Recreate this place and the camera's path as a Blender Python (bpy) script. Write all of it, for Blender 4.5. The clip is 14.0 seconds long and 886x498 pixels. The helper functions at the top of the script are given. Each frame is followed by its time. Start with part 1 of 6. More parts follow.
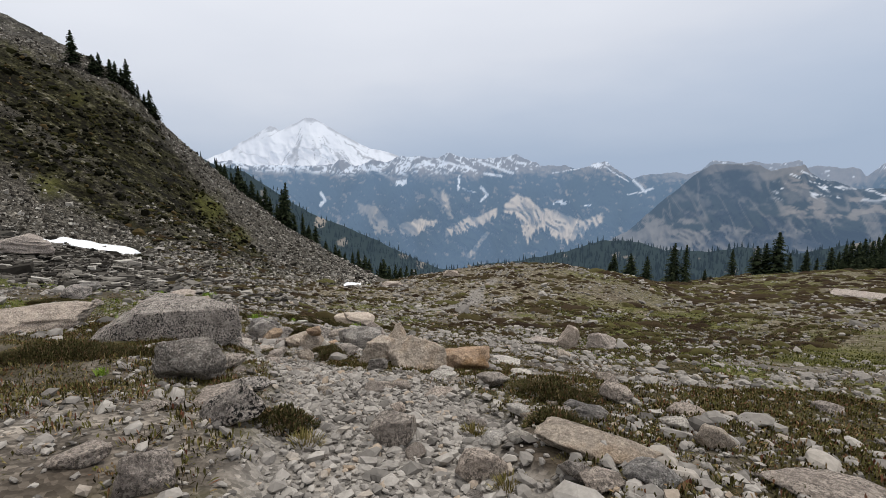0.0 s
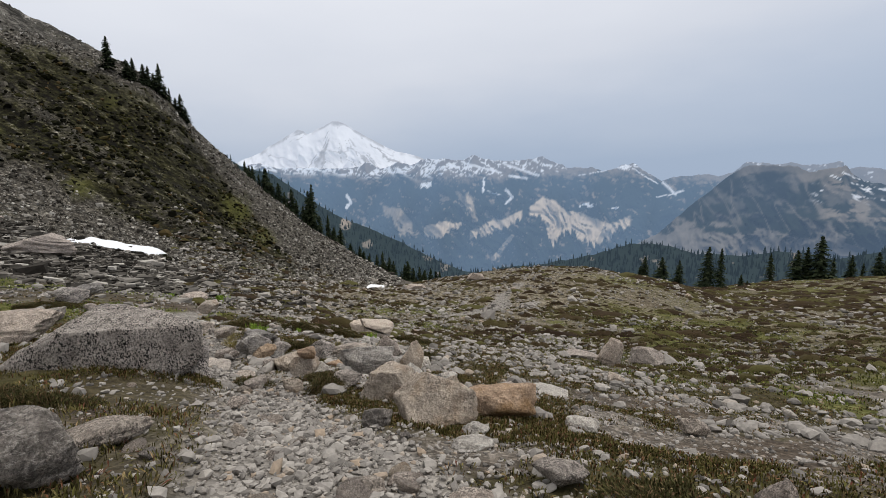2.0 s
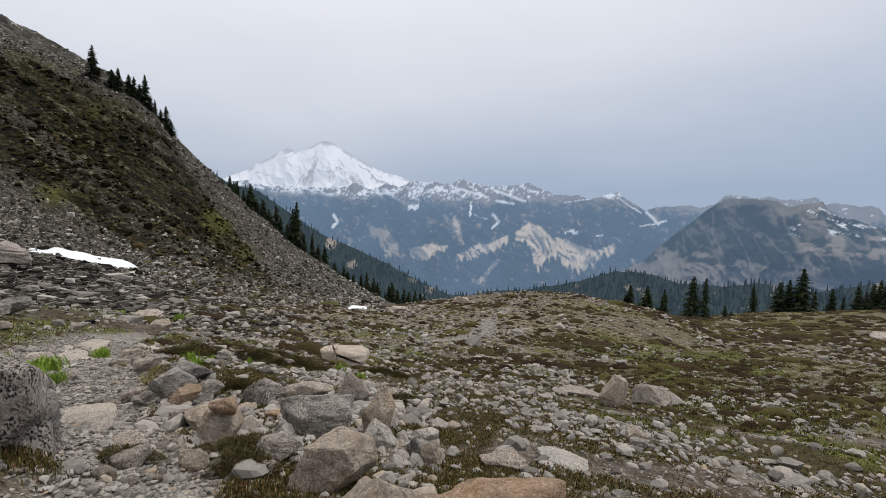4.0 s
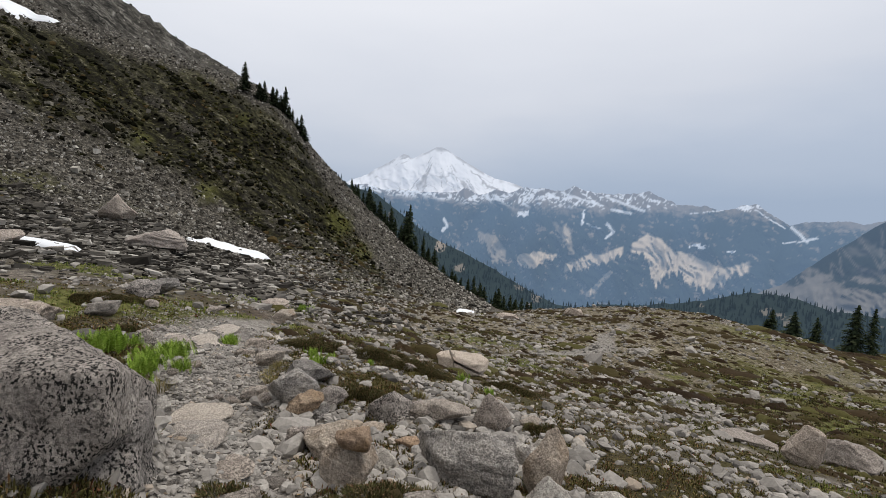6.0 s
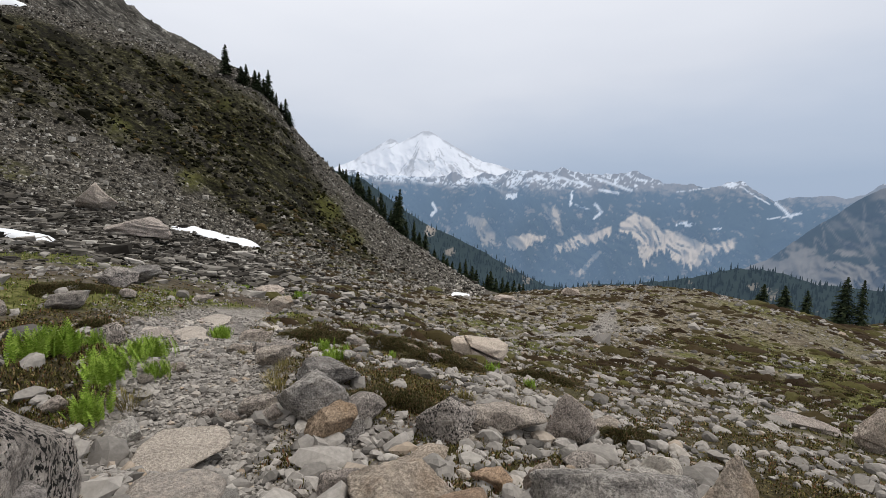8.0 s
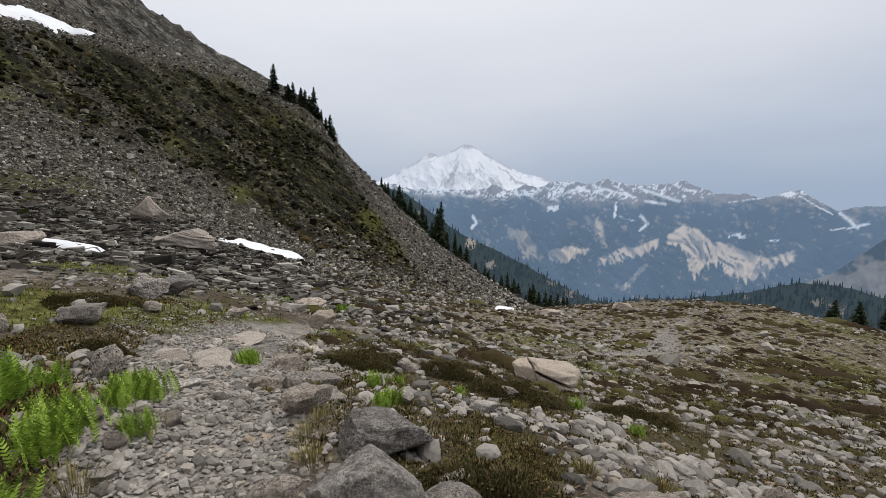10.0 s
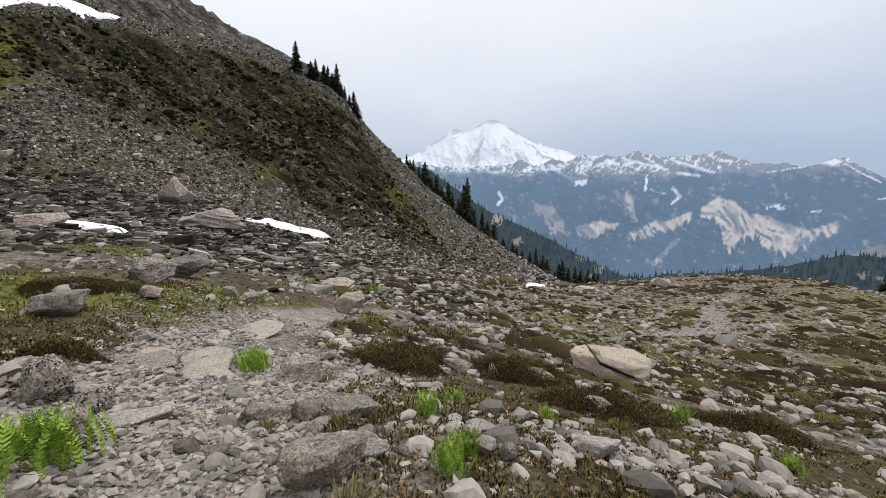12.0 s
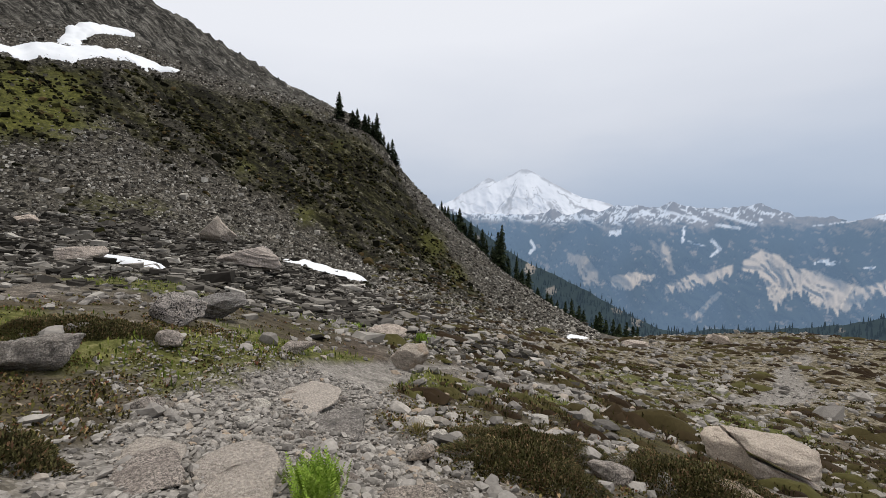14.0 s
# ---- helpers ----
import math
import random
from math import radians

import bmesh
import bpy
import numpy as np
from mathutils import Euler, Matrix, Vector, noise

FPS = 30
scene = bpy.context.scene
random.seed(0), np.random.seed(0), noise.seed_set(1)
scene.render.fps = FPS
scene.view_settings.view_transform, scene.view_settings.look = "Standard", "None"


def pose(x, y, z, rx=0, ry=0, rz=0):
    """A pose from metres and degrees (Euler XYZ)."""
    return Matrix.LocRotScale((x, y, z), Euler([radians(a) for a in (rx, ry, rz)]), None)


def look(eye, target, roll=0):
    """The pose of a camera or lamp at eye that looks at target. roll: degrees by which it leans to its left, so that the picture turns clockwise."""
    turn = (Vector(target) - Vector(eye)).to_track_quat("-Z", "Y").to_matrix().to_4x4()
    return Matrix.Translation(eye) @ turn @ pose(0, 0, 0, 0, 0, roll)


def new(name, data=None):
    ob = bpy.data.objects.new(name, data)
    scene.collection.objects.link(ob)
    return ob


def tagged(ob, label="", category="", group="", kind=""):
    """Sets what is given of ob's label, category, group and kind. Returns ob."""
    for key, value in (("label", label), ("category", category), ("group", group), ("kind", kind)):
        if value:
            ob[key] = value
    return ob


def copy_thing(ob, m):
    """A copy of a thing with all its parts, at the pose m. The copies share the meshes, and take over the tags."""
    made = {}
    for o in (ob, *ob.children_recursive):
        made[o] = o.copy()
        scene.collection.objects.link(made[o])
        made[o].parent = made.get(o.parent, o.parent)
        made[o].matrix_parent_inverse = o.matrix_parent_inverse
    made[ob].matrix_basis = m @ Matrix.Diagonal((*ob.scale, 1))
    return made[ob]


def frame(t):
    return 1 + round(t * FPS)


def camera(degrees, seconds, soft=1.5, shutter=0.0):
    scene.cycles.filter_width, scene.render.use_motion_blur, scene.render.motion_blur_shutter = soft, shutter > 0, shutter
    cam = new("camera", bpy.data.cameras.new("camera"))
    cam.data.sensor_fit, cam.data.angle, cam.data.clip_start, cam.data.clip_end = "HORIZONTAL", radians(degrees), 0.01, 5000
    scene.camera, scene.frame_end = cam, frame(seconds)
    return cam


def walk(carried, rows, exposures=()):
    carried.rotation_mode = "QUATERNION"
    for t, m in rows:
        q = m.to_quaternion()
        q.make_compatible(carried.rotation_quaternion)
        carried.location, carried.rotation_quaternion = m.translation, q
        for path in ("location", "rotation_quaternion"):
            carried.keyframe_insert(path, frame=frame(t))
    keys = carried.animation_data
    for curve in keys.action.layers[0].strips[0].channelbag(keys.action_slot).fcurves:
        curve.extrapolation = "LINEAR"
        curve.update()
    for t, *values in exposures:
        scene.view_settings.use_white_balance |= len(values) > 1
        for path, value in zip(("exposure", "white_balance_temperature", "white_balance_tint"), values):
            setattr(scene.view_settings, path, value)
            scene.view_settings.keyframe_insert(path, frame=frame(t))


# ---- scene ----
cam = camera(86.9, 14.0, soft=0.5)
PATH = [
    (0, (-0.063, 1.562, 1.582), (-0.068, 4.093, 1.202), -0.4),
    (0.5, (-0.008, 1.934, 1.521), (-0.073, 4.456, 1.083), -1.2),
    (1, (-0.049, 2.501, 1.375), (-0.090, 5.028, 0.966), 0.5),
    (1.5, (-0.078, 3.188, 1.231), (-0.150, 5.715, 0.822), 1.2),
    (2, (-0.131, 3.800, 1.211), (-0.269, 6.331, 0.845), -0.5),
    (2.5, (-0.186, 4.308, 1.128), (-0.237, 6.851, 0.827), -0.2),
    (2.7, (-0.157, 4.556, 1.030), (-0.175, 7.101, 0.771), 0.3),
    (4.8, (-0.324, 6.847, 0.617), (-0.502, 9.389, 0.370), 4.0),
    (5, (-0.439, 7.049, 0.544), (-0.682, 9.582, 0.260), 4.4),
    (5.5, (-0.787, 7.474, 0.511), (-1.277, 9.970, 0.228), 3.0),
    (6, (-1.243, 7.712, 0.392), (-1.883, 10.180, 0.159), 3.0),
    (6.5, (-1.665, 8.046, 0.052), (-2.391, 10.491, -0.178), 2.9),
    (7, (-2.047, 8.379, 0.005), (-2.811, 10.811, -0.229), 1.8),
    (7.5, (-2.285, 8.753, -0.105), (-2.959, 11.201, -0.425), 1.8),
    (8, (-2.538, 9.311, -0.152), (-3.117, 11.784, -0.467), 1.6),
    (8.5, (-2.766, 9.810, -0.289), (-3.380, 12.274, -0.604), 0.8),
    (9, (-2.953, 10.269, -0.442), (-3.671, 12.716, -0.677), 2.3),
    (9.2, (-3.073, 10.450, -0.457), (-3.849, 12.879, -0.673), 2.0),
    (11.3, (-4.465, 12.535, -0.781), (-5.263, 14.945, -1.108), -0.4),
    (11.5, (-4.534, 12.745, -0.799), (-5.348, 15.150, -1.123), -0.8),
    (12, (-4.836, 13.101, -0.956), (-5.759, 15.460, -1.329), -0.3),
    (12.5, (-5.228, 13.518, -1.094), (-6.200, 15.858, -1.460), -0.2),
    (13, (-5.773, 14.106, -1.196), (-6.788, 16.430, -1.533), 0.6),
    (13.5, (-6.401, 14.481, -1.303), (-7.528, 16.765, -1.564), 0.0),
    (14, (-7.035, 14.990, -1.427), (-8.123, 17.304, -1.546), 0.8),
]
walk(cam, [(t, look(eye, target, roll)) for t, eye, target, roll in PATH],
     ((0.0, 0.0), (1.5, -0.02), (2.5, -0.10), (5.0, -0.08), (6.0, -0.08), (7.0, -0.13), (8.0, 0.0), (9.0, -0.14), (11.5, 0.08), (12.0, 0.15), (12.5, 0.12), (13.2, 0.06), (14.0, -0.05)))

# ---- sky and sun: high haze with a veiled sun ----
world = bpy.data.worlds.new("sky")
scene.world = world
world.use_nodes = True


def build_sky(tree):
    n, l = tree.nodes, tree.links
    n.clear()
    out, back = n.new("ShaderNodeOutputWorld"), n.new("ShaderNodeBackground")
    sky = n.new("ShaderNodeTexSky")
    sky.sky_type, sky.sun_disc = "NISHITA", False
    sky.sun_elevation, sky.sun_rotation, sky.dust_density = radians(64), radians(140), 6.0
    dim = n.new("ShaderNodeVectorMath")
    dim.operation = "SCALE"
    dim.inputs["Scale"].default_value = 0.09
    l.new(sky.outputs[0], dim.inputs[0])
    co, sep = n.new("ShaderNodeTexCoord"), n.new("ShaderNodeSeparateXYZ")
    l.new(co.outputs["Generated"], sep.inputs[0])
    ramp = n.new("ShaderNodeValToRGB")
    r = ramp.color_ramp
    for i, (at, c) in enumerate(((0.0, (0.43, 0.53, 0.69)), (0.10, (0.54, 0.62, 0.76)), (0.22, (0.75, 0.79, 0.88)), (0.40, (0.95, 0.97, 1.03)), (1.0, (1.06, 1.06, 1.07)))):
        e = r.elements[i] if i < 2 else r.elements.new(at)
        e.position, e.color = at, (*c, 1)
    # thin uneven cloud, greyer to the west, bluer to the east
    noise_tex, stretch = n.new("ShaderNodeTexNoise"), n.new("ShaderNodeMapping")
    stretch.inputs["Scale"].default_value = (1.6, 1.6, 5.0)
    noise_tex.inputs["Scale"].default_value, noise_tex.inputs["Detail"].default_value = 1.3, 5.0
    l.new(co.outputs["Generated"], stretch.inputs[0])
    l.new(stretch.outputs[0], noise_tex.inputs["Vector"])
    tilt = n.new("ShaderNodeMath")
    tilt.operation = "MULTIPLY_ADD"
    tilt.inputs[1].default_value, tilt.inputs[2].default_value = 0.16, -0.08
    l.new(noise_tex.outputs["Fac"], tilt.inputs[0])
    add = n.new("ShaderNodeMath")
    add.operation = "ADD"
    west = n.new("ShaderNodeMath")
    west.operation = "MULTIPLY_ADD"
    west.inputs[1].default_value = -0.10
    l.new(sep.outputs["X"], west.inputs[0])
    l.new(tilt.outputs[0], west.inputs[2])
    l.new(sep.outputs["Z"], add.inputs[0])
    l.new(west.outputs[0], add.inputs[1])
    l.new(add.outputs[0], ramp.inputs[0])
    mix = n.new("ShaderNodeMix")
    mix.data_type = "RGBA"
    mix.inputs["Factor"].default_value = 0.88
    l.new(dim.outputs[0], mix.inputs["A"])
    l.new(ramp.outputs[0], mix.inputs["B"])
    l.new(mix.outputs["Result"], back.inputs["Color"])
    back.inputs["Strength"].default_value = 1.0
    l.new(back.outputs[0], out.inputs[0])


build_sky(world.node_tree)
sun = new("sun", bpy.data.lights.new("sun", "SUN"))
sun.data.energy, sun.data.angle, sun.data.color = 1.9, radians(12), (1.0, 0.96, 0.9)
sun.matrix_world = pose(0, 0, 60, 26, 0, 140)


# ---- materials ----
def surface(name, rough=0.9):
    m = bpy.data.materials.new(name)
    m.use_nodes = True
    b = m.node_tree.nodes["Principled BSDF"]
    b.inputs["Roughness"].default_value = rough
    b.inputs["Specular IOR Level"].default_value = 0.06
    return m, m.node_tree.nodes, m.node_tree.links, b


def wired(n, l, kind, values=(), **links):
    """A node with its settings and links in one call; links by input name, spaces as underscores."""
    node = n.new(kind)
    for key, value in dict(values).items():
        node.inputs[key].default_value = value
    for key, source in links.items():
        l.new(source, node.inputs[key.replace("_", " ")])
    return node


def noise_node(n, l, size, detail=4.0, rough=0.55, where=None, stretch=None):
    """Noise over object space with features of about that size in metres."""
    if where is None:
        where = n.new("ShaderNodeTexCoord").outputs["Object"]
    if stretch:
        where = wired(n, l, "ShaderNodeMapping", {"Scale": stretch}, Vector=where).outputs[0]
    return wired(n, l, "ShaderNodeTexNoise", {"Scale": 1.0 / size, "Detail": detail, "Roughness": rough}, Vector=where).outputs["Fac"]


def ramp_node(n, l, source, *stops):
    node = n.new("ShaderNodeValToRGB")
    r = node.color_ramp
    for i, (at, c) in enumerate(stops):
        e = r.elements[i] if i < 2 else r.elements.new(at)
        e.position, e.color = at, (*c, 1) if isinstance(c, tuple) else (c, c, c, 1)
    l.new(source, node.inputs[0])
    return node.outputs[0]


def blend(n, l, factor, a, b, kind="MIX"):
    node = n.new("ShaderNodeMix")
    node.data_type, node.blend_type = "RGBA", kind
    for key, v in (("Factor", factor), ("A", a), ("B", b)):
        if isinstance(v, (int, float)):
            node.inputs[key].default_value = v
        elif isinstance(v, tuple):
            node.inputs[key].default_value = (*v, 1)
        else:
            l.new(v, node.inputs[key])
    return node.outputs["Result"]


def times(n, l, a, b, op="MULTIPLY"):
    node = n.new("ShaderNodeMath")
    node.operation = op
    node.use_clamp = True
    for i, v in enumerate((a, b)):
        if isinstance(v, (int, float)):
            node.inputs[i].default_value = v
        else:
            l.new(v, node.inputs[i])
    return node.outputs[0]


def attribute(n, name):
    node = n.new("ShaderNodeAttribute")
    node.attribute_name = name
    return node.outputs["Fac"]


def relief(n, l, b, height, strength, distance):
    node = wired(n, l, "ShaderNodeBump", {"Strength": strength, "Distance": distance}, Height=height)
    l.new(node.outputs[0], b.inputs["Normal"])


def ground_material():
    m, n, l, b = surface("stony_ground", 0.95)
    big, mid, fine = noise_node(n, l, 3.0), noise_node(n, l, 0.35, 6, 0.65), noise_node(n, l, 0.03, 4, 0.75)
    co = n.new("ShaderNodeTexCoord").outputs["Object"]

    def cells(size):
        v = wired(n, l, "ShaderNodeTexVoronoi", {"Scale": 1.0 / size, "Randomness": 1.0}, Vector=co)
        tone = ramp_node(n, l, wired(n, l, "ShaderNodeSeparateColor", Color=v.outputs["Color"]).outputs[0], (0.0, 0.16), (0.5, 0.42), (1.0, 0.85))
        return tone, v.outputs["Distance"]

    small, small_edge = cells(0.035)
    large, large_edge = cells(0.11)
    gravel = ramp_node(n, l, mid, (0.25, (0.07, 0.06, 0.05)), (0.5, (0.17, 0.15, 0.127)), (0.75, (0.30, 0.265, 0.225)))
    gravel = blend(n, l, 0.75, gravel, small, "OVERLAY")
    gravel = blend(n, l, 0.35, gravel, large, "OVERLAY")
    gravel = blend(n, l, 0.5, gravel, ramp_node(n, l, fine, (0.3, 0.25), (0.7, 0.75)), "OVERLAY")
    worn = ramp_node(n, l, mid, (0.25, (0.09, 0.081, 0.07)), (0.5, (0.215, 0.197, 0.175)), (0.75, (0.34, 0.315, 0.28)))
    worn = blend(n, l, 0.6, worn, small, "OVERLAY")
    worn = blend(n, l, 0.4, worn, ramp_node(n, l, fine, (0.3, 0.25), (0.7, 0.75)), "OVERLAY")
    soil = ramp_node(n, l, mid, (0.3, (0.03, 0.023, 0.016)), (0.55, (0.075, 0.056, 0.040)), (0.8, (0.15, 0.12, 0.09)))
    soil = blend(n, l, 0.5, soil, small, "OVERLAY")
    heath = ramp_node(n, l, noise_node(n, l, 0.10, 6, 0.7), (0.3, (0.012, 0.010, 0.005)), (0.5, (0.045, 0.037, 0.017)), (0.7, (0.11, 0.09, 0.045)))
    grass = ramp_node(n, l, noise_node(n, l, 0.8, 7, 0.7), (0.32, (0.014, 0.015, 0.005)), (0.5, (0.075, 0.078, 0.020)), (0.68, (0.19, 0.175, 0.065)))
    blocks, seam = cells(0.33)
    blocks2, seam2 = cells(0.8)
    # shade between blocks, painted by darkening the cell rims of scree and heath
    gap_shade = blend(n, l, 0.5, ramp_node(n, l, seam, (0.30, 1.0), (0.62, 0.12)), ramp_node(n, l, seam2, (0.30, 1.0), (0.65, 0.2)))
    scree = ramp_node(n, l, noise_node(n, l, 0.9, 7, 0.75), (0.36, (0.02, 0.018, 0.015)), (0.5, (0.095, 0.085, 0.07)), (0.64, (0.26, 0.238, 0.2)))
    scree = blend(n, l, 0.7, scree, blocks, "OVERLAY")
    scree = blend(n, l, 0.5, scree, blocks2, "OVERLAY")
    scree = blend(n, l, 0.7, scree, gap_shade, "MULTIPLY")
    flow = n.new("ShaderNodeCombineXYZ")
    l.new(attribute(n, "across"), flow.inputs[0])
    l.new(attribute(n, "along"), flow.inputs[1])
    streak = wired(n, l, "ShaderNodeTexNoise", {"Scale": 1.5, "Detail": 7.0, "Roughness": 0.7, "Distortion": 0.4}, Vector=flow.outputs[0]).outputs["Fac"]
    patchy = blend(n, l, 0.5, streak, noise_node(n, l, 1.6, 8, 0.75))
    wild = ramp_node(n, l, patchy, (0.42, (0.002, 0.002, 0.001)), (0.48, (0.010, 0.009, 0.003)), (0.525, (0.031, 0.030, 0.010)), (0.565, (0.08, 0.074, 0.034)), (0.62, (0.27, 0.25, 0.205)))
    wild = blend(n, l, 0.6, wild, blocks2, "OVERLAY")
    wild = blend(n, l, 0.6, wild, gap_shade, "MULTIPLY")
    moss = ramp_node(n, l, noise_node(n, l, 1.2, 7, 0.75), (0.35, (0.02, 0.022, 0.006)), (0.5, (0.07, 0.072, 0.018)), (0.65, (0.15, 0.145, 0.04)))
    c = blend(n, l, ramp_node(n, l, big, (0.40, 0.0), (0.58, 0.85)), gravel, soil)
    straw = ramp_node(n, l, noise_node(n, l, 0.6, 7, 0.75), (0.36, (0.025, 0.019, 0.010)), (0.47, (0.10, 0.082, 0.05)), (0.62, (0.29, 0.255, 0.195)))
    straw = blend(n, l, 0.5, straw, large, "OVERLAY")
    sedge = ramp_node(n, l, noise_node(n, l, 0.25, 6, 0.7), (0.34, (0.02, 0.02, 0.007)), (0.5, (0.085, 0.088, 0.026)), (0.66, (0.18, 0.17, 0.07)))
    c = blend(n, l, attribute(n, "heath"), c, heath)
    c = blend(n, l, attribute(n, "dry"), c, straw)
    c = blend(n, l, attribute(n, "meadow"), c, grass)
    c = blend(n, l, attribute(n, "sedge"), c, sedge)
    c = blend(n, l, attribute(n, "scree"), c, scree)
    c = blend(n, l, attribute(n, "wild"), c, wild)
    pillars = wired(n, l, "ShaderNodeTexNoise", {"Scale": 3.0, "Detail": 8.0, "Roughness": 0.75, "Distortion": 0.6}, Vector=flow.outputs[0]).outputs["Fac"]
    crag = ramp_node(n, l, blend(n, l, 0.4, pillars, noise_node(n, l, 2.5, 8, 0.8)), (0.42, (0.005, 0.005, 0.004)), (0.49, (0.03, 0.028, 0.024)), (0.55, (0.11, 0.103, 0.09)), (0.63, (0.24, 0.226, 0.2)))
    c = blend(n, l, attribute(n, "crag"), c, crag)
    c = blend(n, l, attribute(n, "moss"), c, moss)
    c = blend(n, l, attribute(n, "trail"), c, worn)
    l.new(c, b.inputs["Base Color"])
    h = blend(n, l, 0.5, blend(n, l, 0.5, mid, small_edge), large_edge)
    relief(n, l, b, h, 1.0, 0.04)
    return m


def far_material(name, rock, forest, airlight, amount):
    """Distant slopes: rock, forest, pale cliffs and snow, with bright haze painted in as emission."""
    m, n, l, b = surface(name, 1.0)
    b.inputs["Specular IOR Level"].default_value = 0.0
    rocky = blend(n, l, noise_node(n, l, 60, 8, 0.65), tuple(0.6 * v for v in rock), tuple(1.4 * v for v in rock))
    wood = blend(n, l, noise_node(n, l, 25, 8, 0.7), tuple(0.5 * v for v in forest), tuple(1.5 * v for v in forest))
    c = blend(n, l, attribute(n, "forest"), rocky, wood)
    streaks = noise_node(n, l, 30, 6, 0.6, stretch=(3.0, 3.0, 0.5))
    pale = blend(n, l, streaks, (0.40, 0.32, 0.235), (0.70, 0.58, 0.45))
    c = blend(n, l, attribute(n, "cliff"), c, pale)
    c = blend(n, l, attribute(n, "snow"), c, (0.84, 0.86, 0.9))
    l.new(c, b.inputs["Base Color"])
    # the haze: an even emission mixed over the slope's own colours
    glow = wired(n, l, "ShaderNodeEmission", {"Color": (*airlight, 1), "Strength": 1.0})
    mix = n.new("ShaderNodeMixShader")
    l.new(times(n, l, attribute(n, "haze_glow"), amount), mix.inputs[0])
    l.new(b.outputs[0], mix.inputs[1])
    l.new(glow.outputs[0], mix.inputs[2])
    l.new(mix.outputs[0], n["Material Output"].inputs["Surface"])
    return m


GROUND = ground_material()
# last two values: tint and strength of the haze painted into each material
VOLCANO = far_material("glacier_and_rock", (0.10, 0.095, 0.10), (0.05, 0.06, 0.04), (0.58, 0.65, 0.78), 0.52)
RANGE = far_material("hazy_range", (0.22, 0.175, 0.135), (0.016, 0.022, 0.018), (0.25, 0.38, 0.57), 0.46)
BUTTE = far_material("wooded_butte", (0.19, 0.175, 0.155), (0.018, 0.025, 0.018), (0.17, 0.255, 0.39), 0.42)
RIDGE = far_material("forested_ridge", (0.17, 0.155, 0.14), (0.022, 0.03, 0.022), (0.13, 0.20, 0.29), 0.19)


def rock_material(name, dark, light, lichen=0.0, veins=0.0, stain=0.0):
    """Weathered stone: mottled grain, black lichen, pale veins and ochre stains, each as far as it is asked for."""
    m, n, l, b = surface(name, 0.88)
    co = n.new("ShaderNodeTexCoord").outputs["Object"]
    grit, blotch, patch = noise_node(n, l, 0.03, 6, 0.7, co), noise_node(n, l, 0.16, 5, 0.6, co), noise_node(n, l, 0.5, 4, 0.6, co)
    c = blend(n, l, ramp_node(n, l, blotch, (0.3, 0.0), (0.7, 1.0)), dark, light)
    c = blend(n, l, 0.8, c, ramp_node(n, l, grit, (0.3, 0.25), (0.7, 0.92)), "OVERLAY")
    if veins:
        bent = noise_node(n, l, 0.22, 6, 0.62, co, (1.0, 1.6, 3.2))
        c = blend(n, l, times(n, l, ramp_node(n, l, bent, (0.485, 0.0), (0.50, 1.0), (0.52, 0.0)), veins), c, (0.58, 0.565, 0.54))
        c = blend(n, l, times(n, l, ramp_node(n, l, bent, (0.36, 1.0), (0.46, 0.0)), 0.7 * veins), c, (0.09, 0.088, 0.088))
    if stain:
        c = blend(n, l, times(n, l, ramp_node(n, l, patch, (0.48, 0.0), (0.62, 1.0)), stain), c, (0.33, 0.20, 0.09))
    if lichen:
        spots = times(n, l, ramp_node(n, l, noise_node(n, l, 0.024, 6, 0.68, co, (1.2, 1.2, 0.85)), (0.505, 0.0), (0.53, 1.0)), ramp_node(n, l, noise_node(n, l, 0.22, 5, 0.65, co), (0.38, 0.25), (0.52, 1.0)))
        c = blend(n, l, times(n, l, spots, lichen), c, (0.025, 0.025, 0.024))
    # fine dark specks, weather stains
    specks = ramp_node(n, l, noise_node(n, l, 0.009, 3, 0.8, co), (0.36, 0.25), (0.46, 1.0))
    c = blend(n, l, 0.4, c, specks, "MULTIPLY")
    vary = n.new("ShaderNodeObjectInfo").outputs["Random"]
    c = blend(n, l, 0.55, c, ramp_node(n, l, vary, (0.0, (0.46, 0.45, 0.445)), (0.5, (0.60, 0.57, 0.54)), (1.0, (0.74, 0.68, 0.61))), "OVERLAY")
    c = blend(n, l, 0.35, c, ramp_node(n, l, noise_node(n, l, 0.3, 7, 0.75, co), (0.36, 0.25), (0.46, 1.0)), "MULTIPLY")
    l.new(c, b.inputs["Base Color"])
    relief(n, l, b, blend(n, l, 0.5, grit, noise_node(n, l, 0.14, 9, 0.72, co)), 1.0, 0.12)
    return m


def island_material(name, *stops, rough=0.9, grit_size=0.05):
    """For many small pieces in one mesh: each piece takes its own tone."""
    m, n, l, b = surface(name, rough)
    tone = n.new("ShaderNodeNewGeometry").outputs["Random Per Island"]
    c = ramp_node(n, l, tone, *stops)
    c = blend(n, l, 0.5, c, ramp_node(n, l, noise_node(n, l, grit_size, 5, 0.65), (0.3, 0.3), (0.7, 0.72)), "OVERLAY")
    l.new(c, b.inputs["Base Color"])
    return m


def plain_material(name, a, c2, size, rough=0.8, bump_depth=0.0):
    m, n, l, b = surface(name, rough)
    fac = noise_node(n, l, size, 5, 0.6)
    l.new(blend(n, l, fac, a, c2), b.inputs["Base Color"])
    if bump_depth:
        relief(n, l, b, fac, 0.6, bump_depth)
    return m


